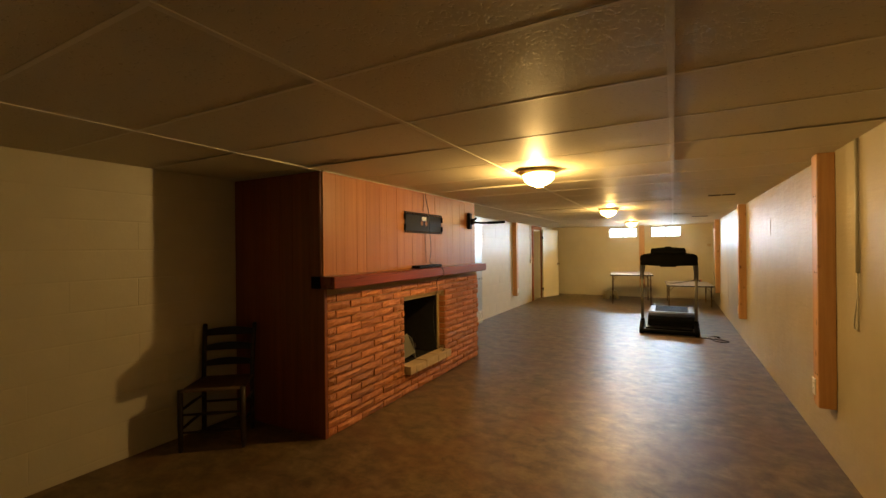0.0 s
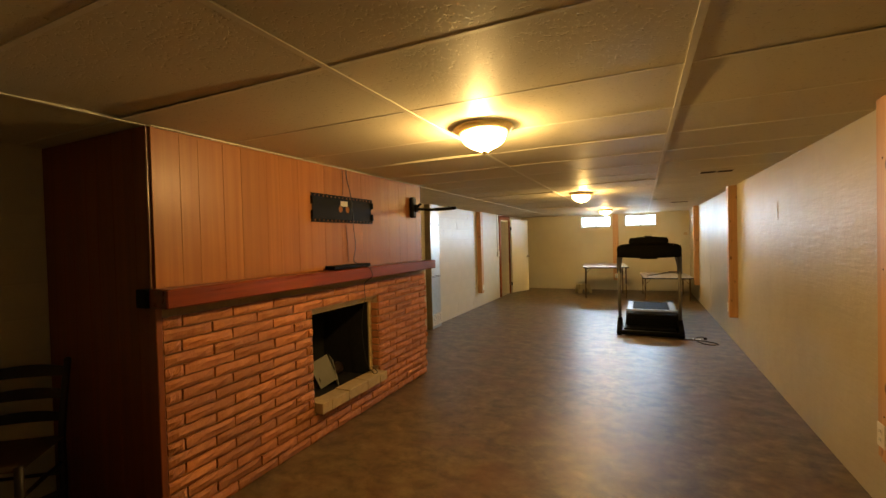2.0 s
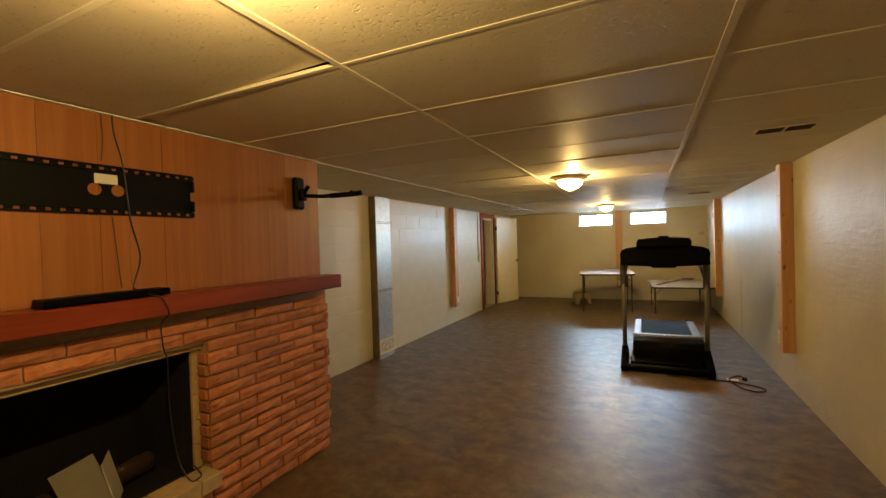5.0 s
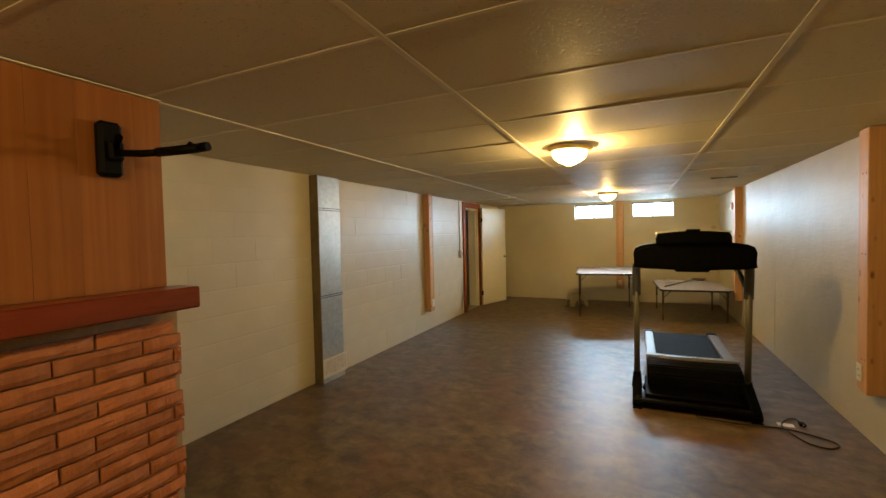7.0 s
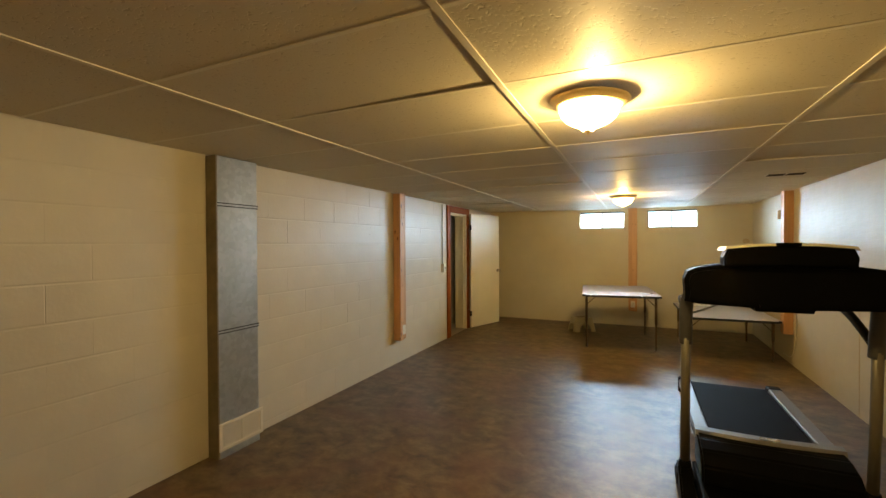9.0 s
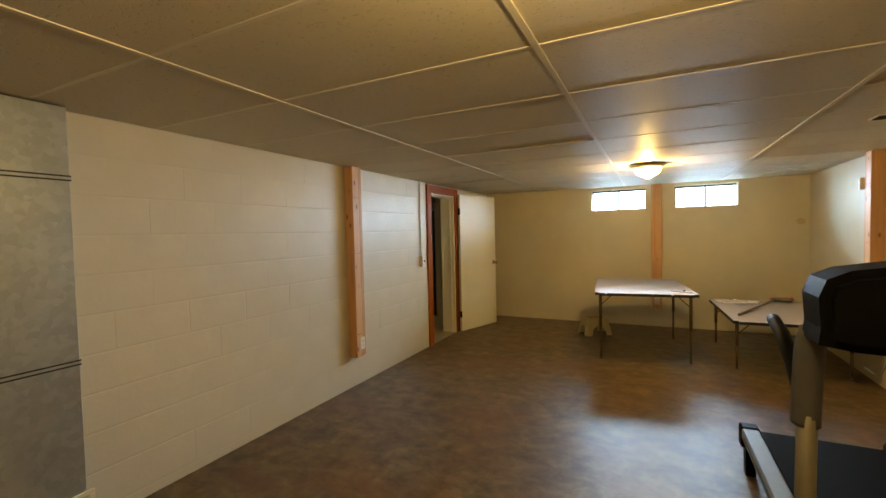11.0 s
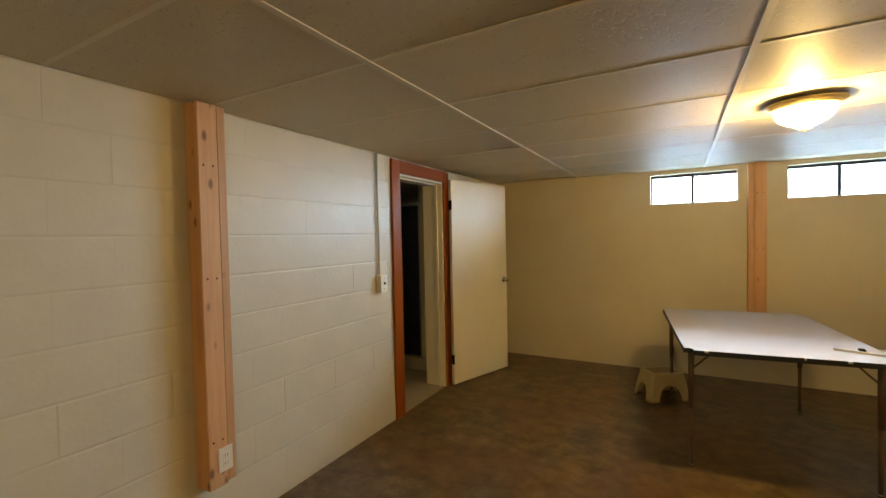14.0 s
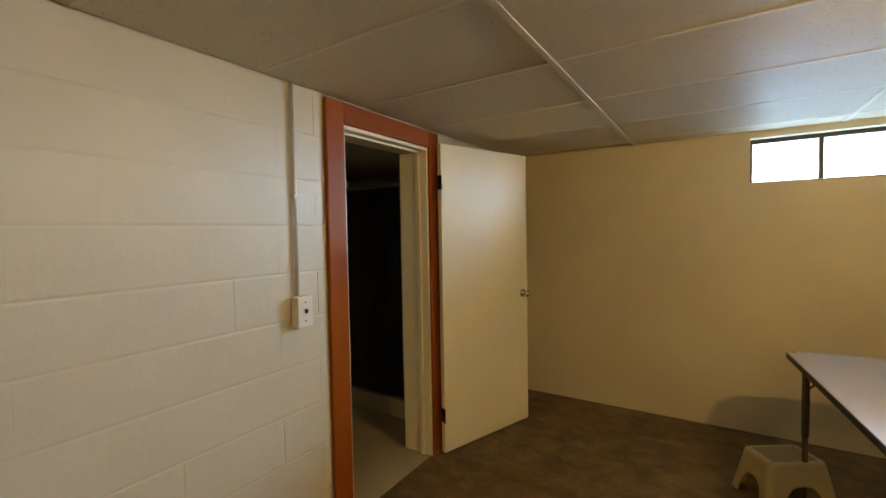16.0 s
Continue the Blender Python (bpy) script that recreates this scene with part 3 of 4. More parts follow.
def brick_mesh(length, seed):
    """One rock-faced brick, its back at x = 0, its face near x = 0.028."""
    r = random.Random(seed)
    bm, nz, ny = bmesh.new(), 3, 5
    h = 0.0565
    rows = []
    for i in range(ny + 1):
        col = []
        for j in range(nz + 1):
            edge = i in (0, ny) or j in (0, nz)
            d = 0.015 + r.uniform(0, 0.004) if edge else 0.024 + r.uniform(-0.004, 0.007)
            wob = r.uniform(-0.0015, 0.0015)
            col.append(bm.verts.new((d, length * i / ny + (wob if 0 < i < ny else wob * 0.6), h * j / nz + wob)))
        rows.append(col)
    for i in range(ny):
        for j in range(nz):
            f = bm.faces.new((rows[i][j], rows[i + 1][j], rows[i + 1][j + 1], rows[i][j + 1]))
    rim = [rows[i][0] for i in range(ny + 1)] + [rows[ny][j] for j in range(1, nz + 1)] + [rows[i][nz] for i in range(ny - 1, -1, -1)] + [rows[0][j] for j in range(nz - 1, 0, -1)]
    base = [bm.verts.new((-0.002, v.co.y, v.co.z)) for v in rim]
    for a in range(len(rim)):
        c = (a + 1) % len(rim)
        bm.faces.new((rim[a], base[a], base[c], rim[c]))
    bmesh.ops.recalc_face_normals(bm, faces=bm.faces[:])
    me = bpy.data.meshes.new("brick")
    bm.to_mesh(me)
    bm.free()
    me.materials.append(M_brick)
    return me


BRICKS = {}


def lay_brick(y0, y1, z):
    n = max(1, round((y1 - y0) / 0.02))
    key = (n, rng.randrange(5))
    if key not in BRICKS:
        BRICKS[key] = brick_mesh(1.0, hash(key) % 1000)
    ob = new("brick", BRICKS[key])
    ob.parent = fire
    ob.matrix_basis = pose(FX, y0, z) @ Matrix.Diagonal((rng.uniform(0.85, 1.15), y1 - y0, 1, 1))
    return ob


def brick_courses():
    pitch, long = 0.0655, 0.307
    z, row = 0.006, 0
    while z + 0.057 < 1.172:
        start = F0 + 0.017
        y = 3.573 - 4 * long + (0.0, 0.185)[row % 2] + rng.uniform(-0.012, 0.012)
        spans = []
        while y < F1:
            spans.append((max(y, start), min(y + long - 0.010, F1 + rng.uniform(-0.004, 0.006))))
            y += long
        for a, c in spans:
            if c - a < 0.02:
                continue
            cuts = [(a, c)]
            if z + 0.05 > 0.19 and z < OZ1 - 0.02:
                cuts = [(a, min(c, OY0 - rng.uniform(-0.003, 0.004))), (max(a, OY1 + rng.uniform(-0.003, 0.003)), c)]
            for p, q in cuts:
                if q - p > 0.03:
                    lay_brick(p, q, z)
        z, row = z + pitch, row + 1


# ---- things on and in the fireplace ----


def tv_plate():
    m = thing("tv_wall_plate", pose(PX, 4.28, 1.637), "black steel television wall plate with slotted rails", "tv mount")
    L, H = 0.785, 0.218
    for z in (0.0, H - 0.030):
        part("rail", boxes((0.001, 0.013, 0.0, L, z, z + 0.008), bevel=0.001), M_black, m)
        part("rail", boxes((0.001, 0.013, 0.0, L, z + 0.021, z + 0.030), bevel=0.001), M_black, m)
    for z in (0.0075, H - 0.0225):
        bm = bmesh.new()
        for k in range(17):
            box(bm, 0.006, 0.010, 0.004 + k * 0.0475, 0.004 + k * 0.0475 + 0.027, z, z + 0.015)
        tagged(part("slotted_web", bm, M_black, m), kind="stuff")
    bm = bmesh.new()
    z0, z1 = 0.0305, H - 0.0305
    mid = (z0 + z1) / 2
    holes, r, s = (0.345, 0.435), 0.026, 0.036
    box(bm, 0.002, 0.006, 0.012, holes[0] - s, z0, z1)
    box(bm, 0.002, 0.006, holes[0] + s, holes[1] - s, z0, z1)
    box(bm, 0.002, 0.006, holes[1] + s, L - 0.012, z0, z1)
    for hy in holes:
        box(bm, 0.002, 0.006, hy - s, hy + s, z0, mid - s)
        box(bm, 0.002, 0.006, hy - s, hy + s, mid + s, z1)
        n = 24
        inner, outer = [], []
        for k in range(n):
            a = k * math.tau / n
            c, d = math.cos(a), math.sin(a)
            q = s / max(abs(c), abs(d))
            inner.append(bm.verts.new((0.006, hy + r * c, mid + r * d)))
            outer.append(bm.verts.new((0.006, hy + q * c, mid + q * d)))
        for k in range(n):
            bm.faces.new((inner[k], inner[(k + 1) % n], outer[(k + 1) % n], outer[k]))
    part("back_plate", bm, M_black, m)
    part("sticker", boxes((0.0062, 0.0068, 0.345, 0.435, 0.135, 0.178)), M_paper, m, "white paper sticker")
    for yy in (0.0, L - 0.012):
        part("end_flange", boxes((0.001, 0.024, yy, yy + 0.012, 0.031, 0.085), bevel=0.001), M_black, m)
        part("end_flange", boxes((0.001, 0.024, yy, yy + 0.012, 0.133, H - 0.031), bevel=0.001), M_black, m)
    return m


def wall_arm():
    m = thing("speaker_wall_arm", pose(PX, 5.80, 1.83), "black swivel wall arm on a tall bracket", "wall bracket")
    part("bracket", boxes((0.001, 0.052, -0.042, 0.042, -0.108, 0.108), bevel=0.014), M_black, m)
    part("hub", boxes((0.052, 0.088, -0.026, 0.026, -0.050, 0.030), bevel=0.010), M_black, m)
    bm = bmesh.new()
    tube(bm, [(0.075, 0.0, -0.004), (0.11, -0.012, 0.022), (0.135, -0.02, 0.034)], 0.013, 10)
    part("knob", bm, M_plastic, m)
    bm = bmesh.new()
    tube(bm, [(0.08, 0.0, -0.018), (0.2, 0.02, -0.030), (0.30, 0.038, -0.031)], 0.0135, 10)
    part("arm", bm, M_black, m)
    bm = bmesh.new()
    tube(bm, [(0.275, 0.033, -0.030), (0.36, 0.050, -0.029), (0.46, 0.070, -0.026)], 0.0175, 10)
    part("arm_sleeve", bm, M_black, m)
    bm = bmesh.new()
    tube(bm, [(0.415, 0.06, -0.024), (0.43, 0.063, -0.008)], 0.012, 10)
    tube(bm, [(0.455, 0.069, -0.026), (0.497, 0.078, -0.023)], 0.017, 10)
    part("swivel_head", bm, M_plastic, m)
    return m


tv_plate()
wall_arm()
sb = thing("cable_box", pose(-2.185, 4.63, 1.262), "slim black box lying on the mantel", "set-top box")
part("case", boxes((-0.055, 0.045, -0.235, 0.235, 0.004, 0.034), bevel=0.005), M_plastic, sb)
part("foot", boxes((-0.04, 0.03, -0.21, -0.19, 0.0, 0.0045)), M_plastic, sb)
part("foot", boxes((-0.04, 0.03, 0.19, 0.21, 0.0, 0.0045)), M_plastic, sb)

cb = bmesh.new()
tube(cb, smooth_line([(PX + 0.012, 4.70, 2.083), (PX + 0.013, 4.705, 2.00), (PX + 0.034, 4.725, 1.86), (PX + 0.036, 4.745, 1.62), (PX + 0.02, 4.79, 1.45), (PX + 0.02, 4.76, 1.33),
                      (-2.20, 4.74, 1.301), (-2.13, 4.77, 1.272), (-2.105, 4.80, 1.255), (-2.104, 4.83, 1.18), (-2.195, 4.845, 1.12), (-2.205, 4.86, 0.99), (-2.25, 4.90, 0.93), (-2.30, 4.93, 0.70),
                      (-2.28, 4.95, 0.42), (-2.22, 4.97, 0.303), (-2.20, 5.00, 0.300), (-2.22, 5.03, 0.303), (-2.28, 5.03, 0.34)], 5), 0.0033, 6)
tagged(part("cable", cb, M_cable), "thin black cable running down the panelling into the fireplace", "cable")
thin = thing("thin_cable", pose(PX, 4.68, 1.31), "thin brown cable tacked to the panelling", "cable")
for pts in ([(0.004, -0.02, 0.768), (0.004, -0.015, 0.66), (0.004, -0.025, 0.56)], [(0.004, 0.01, 0.32), (0.004, 0.02, 0.19), (0.004, 0.035, 0.0)]):
    part("cable_run", tube(bmesh.new(), smooth_line(pts, 5), 0.0025, 6), M_brown_cable, thin)

card = thing("folded_card", pose(-2.42, 4.74, 0.246, 0, 0, 0), "grey and white folded card standing in the firebox", "card")
bm = bmesh.new()
box(bm, -0.003, 0.0, 0.0, 0.15, 0.0, 0.23)
ob = part("white_leaf", bm, M_paper, card, "white leaf of the card")
ob.matrix_basis = pose(0, 0.0, 0.0, 5, -12, 52)
bm = bmesh.new()
box(bm, -0.003, 0.0, -0.17, 0.0, 0.0, 0.23)
ob = part("grey_leaf", bm, M_card, card, "grey leaf of the card")
ob.matrix_basis = pose(0, -0.004, 0.062, 21, -12, -30)
for (lx, ly, rz) in ((-2.66, 4.52, 84), (-2.60, 4.80, 102)):
    bm = bmesh.new()
    r = random.Random(int(ly * 100))
    pts = [(-0.22 + 0.073 * k, r.uniform(-0.012, 0.012), 0.058 + r.uniform(-0.006, 0.006)) for k in range(7)]
    tube(bm, pts, 0.05, 12, [0.050 + r.uniform(-0.006, 0.006) for _ in pts])
    ob = part("log", bm, M_log)
    ob.matrix_world = pose(lx, ly, 0.247, 0, 0, rz)
    tagged(ob, "charred brown log lying in the firebox", "log", "logs in the firebox")


# ---- timber posts ----


def timber_post(m, z0, outlet, flip=1):
    """Boards bolted upright to a wall; local x runs along the wall, y points into the room (y = 0 is the wall)."""
    p = thing("timber_post", m, "knotty new pine post bolted to the wall, ending above the floor", "timber post", "pine posts along the walls")
    a = part("board", boxes((min(-0.07 * flip, 0.025 * flip), max(-0.07 * flip, 0.025 * flip), 0.0015, 0.098, z0, TOP - 0.004), bevel=0.004), M_pine, p)
    c = part("board", boxes((min(0.0255 * flip, 0.07 * flip), max(0.0255 * flip, 0.07 * flip), 0.0015, 0.094, z0 + 0.008, TOP - 0.004), bevel=0.004), M_pine, p)
    for x, z in ((-0.045, z0 + 0.22), (0.0, z0 + 0.22), (-0.045, 1.28), (0.0, 1.28), (-0.045, 1.80), (0.0, 1.80)):
        bm = bmesh.new()
        lathe(bm, [(0.0, 0.0), (0.0045, 0.0), (0.0045, 0.002), (0.0, 0.003)], 8, pose(x * flip, 0.0975, z, -90))
        part("screw_head", bm, M_black, p)
    if outlet is not None:
        o = thing("wall_outlet", m @ pose(outlet, 0.098, z0 + 0.125), "white duplex outlet plate screwed to the pine post", "outlet", "outlets")
        part("plate", boxes((-0.035, 0.035, 0.0, 0.006, -0.057, 0.057), bevel=0.002), M_white, o)
        for dz in (-0.02, 0.02):
            part("socket", boxes((-0.016, 0.016, 0.006, 0.0085, dz - 0.013, dz + 0.013), bevel=0.001), M_white, o)
            part("slots", boxes((-0.007, -0.005, 0.0086, 0.0092, dz - 0.005, dz + 0.006), (0.005, 0.007, 0.0086, 0.0092, dz - 0.005, dz + 0.006)), M_slot, o)
    return p


for y, z0 in ((4.50, 0.36), (8.46, 0.37), (12.50, 0.37)):
    timber_post(pose(RIGHT, y, 0, 0, 0, 90), z0, 0.02 if y < 12 else None)
timber_post(pose(LEFT, 10.645, 0, 0, 0, -90), 0.30, -0.01, -1)
timber_post(pose(-0.668, END, 0, 0, 0, 180), 0.27, 0.0)

# ---- duct with floor register ----
duct = thing("air_duct", pose(LEFT, 8.108, 0), "galvanised sheet-metal duct riser, rust-stained at the edge", "duct")
part("casing_sheet", boxes((0.0015, 0.10, 0.012, 0.345, 0.03, TOP - 0.006), bevel=0.003), M_galv, duct)
part("edge_angle", boxes((0.0015, 0.104, 0.0, 0.0115, 0.0, TOP - 0.006), bevel=0.002), M_rust, duct, "rust-stained side sheet")
for z in (0.872, 1.750):
    part("seam_band", boxes((0.1005, 0.106, 0.006, 0.349, z - 0.013, z + 0.013), bevel=0.002), M_galv, duct)
for z in (0.862, 0.882, 1.740, 1.760):
    part("seam_groove", boxes((0.1061, 0.1066, 0.007, 0.348, z - 0.0035, z + 0.0035)), M_slot, duct)
part("toe_strip", boxes((0.101, 0.106, 0.012, 0.345, 0.0, 0.045)), M_galv, duct)
reg = thing("wall_register", pose(LEFT + 0.1005, 8.108, 0.05), "beige louvred air register at the foot of the duct", "register")
part("frame", boxes((0.0, 0.012, 0.004, 0.372, 0.0, 0.022), (0.0, 0.012, 0.004, 0.372, 0.168, 0.19), (0.0, 0.012, 0.004, 0.030, 0.0225, 0.1675), (0.0, 0.012, 0.346, 0.372, 0.0225, 0.1675), (0.0, 0.011, 0.183, 0.193, 0.0225, 0.1675), bevel=0.002), M_grille, reg)
part("backing", boxes((0.0, 0.002, 0.031, 0.345, 0.023, 0.167)), M_slot, reg)
for k in range(10):
    for y0, y1 in ((0.031, 0.182), (0.194, 0.345)):
        part("slat", boxes((0.003, 0.010, y0, y1, 0.026 + k * 0.0142, 0.026 + k * 0.0142 + 0.0085)), M_grille, reg)


def ceiling_register(x, y, label):
    r = thing("ceiling_register", pose(x, y, TOP - 0.013), label, "register", "ceiling registers")
    part("frame", boxes((-0.145, 0.145, -0.065, -0.055, 0.006, 0.012), (-0.145, 0.145, 0.055, 0.065, 0.006, 0.012), (-0.145, -0.135, -0.0545, 0.0545, 0.006, 0.012),
                        (0.135, 0.145, -0.0545, 0.0545, 0.006, 0.012), (-0.007, 0.007, -0.0545, 0.0545, 0.003, 0.012), bevel=0.001), M_grille, r)
    part("backing", boxes((-0.134, -0.008, -0.054, 0.054, 0.0105, 0.0115), (0.008, 0.134, -0.054, 0.054, 0.0105, 0.0115)), M_slot, r)
    for k in range(7):
        s = part("slat", boxes((-0.134, -0.008, -0.006, 0.006, -0.0006, 0.0006), (0.008, 0.134, -0.006, 0.006, -0.0006, 0.0006)), M_louvre, r)
        s.matrix_basis = pose(0, -0.046 + k * 0.0152, 0.0058, -40)
    return r


ceiling_register(0.655, 6.80, "beige ceiling air register with dark slots")
ceiling_register(0.62, 10.90, "beige ceiling air register with dark slots")


# ---- ceiling lamps ----
def ceiling_lamp(x, y, turn, off):
    """A flush bowl; its bulb sits a little to one side, where the rim also stands off the ceiling."""
    l = thing("ceiling_lamp", pose(x, y, TOP - 0.010) @ pose(0, 0, 0, 0, 0, turn) @ pose(0, 0, 0, 0, 2.6, 0), "lit flush ceiling lamp with frosted glass bowl and brass ring", "ceiling lamp", "ceiling lamps in a row")
    part("canopy_ring", lathe(bmesh.new(), [(0.150, 0.004), (0.163, 0.003), (0.165, -0.002), (0.159, -0.007), (0.157, -0.011), (0.150, -0.014), (0.143, -0.020), (0.135, -0.025), (0.127, -0.026), (0.122, -0.020), (0.140, -0.010), (0.150, 0.004)], 48), M_brass, l, "brass ring")
    part("bowl", lathe(bmesh.new(), [(0.121, -0.022), (0.124, -0.042), (0.114, -0.068), (0.094, -0.088), (0.068, -0.103), (0.045, -0.112), (0.031, -0.119), (0.026, -0.126), (0.0, -0.127)], 40), M_bowl, l, "glowing frosted glass bowl")
    d = bpy.data.lights.new("bulb", "POINT")
    d.energy, d.shadow_soft_size, d.color = BULB, 0.020, BULB_COLOUR
    b = new("bulb", d)
    b.parent = l
    b.matrix_basis = pose(off, 0, -0.082)
    part("finial", lathe(bmesh.new(), [(0.0, -0.1265), (0.016, -0.127), (0.015, -0.131), (0.009, -0.135), (0.005, -0.137), (0.006, -0.142), (0.0, -0.145)], 16), M_brass, l, "small brass finial")
    return l


for x, y, turn, off in ((-0.812, 4.07, 143, 0.042), (-0.785, 8.05, 0, 0.038), (-0.765, 12.17, -100, 0.042)):
    ceiling_lamp(x, y, turn, off)

# ---- ladder-back chair ----
def ladder_chair():
    ang = math.degrees(math.atan2(0.645, 0.76))
    c = thing("ladder_back_chair", pose(-2.985, 2.775, 0, 0, 0, ang - 2), "dark-stained ladder-back chair with a woven rush seat", "chair")
    # local: front towards -y, right towards +x
    fw, bw, fy, by = 0.215, 0.185, -0.185, 0.185
    for s in (-1, 1):
        bm = bmesh.new()
        pts = [(s * bw, by - 0.01, 0.0), (s * bw, by, 0.20), (s * bw, by, 0.44), (s * (bw + 0.004), by + 0.03, 0.68), (s * (bw + 0.008), by + 0.062, 0.84)]
        tube(bm, smooth_line(pts, 5), 0.018, 10)
        b2 = bmesh.new()
        lathe(b2, [(0.018, 0.0), (0.019, 0.012), (0.014, 0.024), (0.0, 0.03)], 10, pose(s * (bw + 0.008), by + 0.062, 0.838))
        join(bm, b2)
        part("back_post", bm, M_chair, c, smooth=True)
        bm = bmesh.new()
        tube(bm, [(s * fw, fy, 0.0), (s * fw, fy, 0.06), (s * fw, fy, 0.25), (s * fw, fy, 0.455)], 0.019, 10, [0.014, 0.018, 0.020, 0.019])
        part("front_leg", bm, M_chair, c, smooth=True)
        for z in (0.16, 0.30):
            bm = bmesh.new()
            tube(bm, [(s * fw, fy, z), (s * (fw + bw) / 2, 0, z + 0.005), (s * bw, by, z)], 0.010, 8, [0.008, 0.012, 0.008])
            part("stretcher", bm, M_chair, c)
    for z in (0.14, 0.27):
        bm = bmesh.new()
        tube(bm, [(-fw, fy, z), (0, fy, z), (fw, fy, z)], 0.011, 8, [0.008, 0.013, 0.008])
        part("stretcher", bm, M_chair, c)
    bm = bmesh.new()
    tube(bm, [(-bw, by, 0.24), (bw, by, 0.24)], 0.010, 8)
    part("stretcher", bm, M_chair, c)
    # slats: bowed back, with an arched top edge
    for z, h in ((0.525, 0.050), (0.645, 0.055), (0.765, 0.062)):
        bm = bmesh.new()
        n = 12
        lean = by + (z - 0.44) * 0.155
        rows = []
        for k in range(n + 1):
            u = -1 + 2 * k / n
            arch = 0.022 * (1 - u * u) ** 0.8
            yy = lean + 0.022 * (1 - u * u)
            rows.append([bm.verts.new((u * (bw + 0.004), yy + d, zz)) for d, zz in ((-0.005, z), (0.005, z), (0.005, z + h * 0.75 + arch), (-0.005, z + h * 0.75 + arch))])
        for a, b in zip(rows, rows[1:]):
            for k in range(4):
                bm.faces.new((a[k], a[(k + 1) % 4], b[(k + 1) % 4], b[k]))
        bm.faces.new(rows[0][::-1])
        bm.faces.new(rows[-1])
        bmesh.ops.recalc_face_normals(bm, faces=bm.faces[:])
        part("slat", bm, M_chair, c)
    bm = bmesh.new()
    n = 8
    top, bot = [], []
    for i in range(n + 1):
        for j in range(n + 1):
            u, v = -1 + 2 * i / n, -1 + 2 * j / n
            half = fw + 0.012 + (bw - fw) * (v + 1) / 2
            dip = 0.016 * (1 - u * u) * (1 - v * v)
            edge = 0.012 * max(abs(u), abs(v)) ** 6
            top.append(bm.verts.new((u * half, v * 0.20, 0.455 - dip - edge)))
            bot.append(bm.verts.new((u * half, v * 0.20, 0.425 + edge)))
    for i in range(n):
        for j in range(n):
            k = i * (n + 1) + j
            bm.faces.new((top[k], top[k + n + 1], top[k + n + 2], top[k + 1]))
            bm.faces.new((bot[k], bot[k + 1], bot[k + n + 2], bot[k + n + 1]))
    rim = [i * (n + 1) for i in range(n + 1)] + [n * (n + 1) + j for j in range(1, n + 1)] + [i * (n + 1) + n for i in range(n - 1, -1, -1)] + list(range(n - 1, 0, -1))
    for a in range(len(rim)):
        b = (a + 1) % len(rim)
        bm.faces.new((top[rim[a]], top[rim[b]], bot[rim[b]], bot[rim[a]]))
    bmesh.ops.recalc_face_normals(bm, faces=bm.faces[:])
    part("seat", bm, M_rush, c, "woven rush seat", smooth=True)
    return c


ladder_chair()


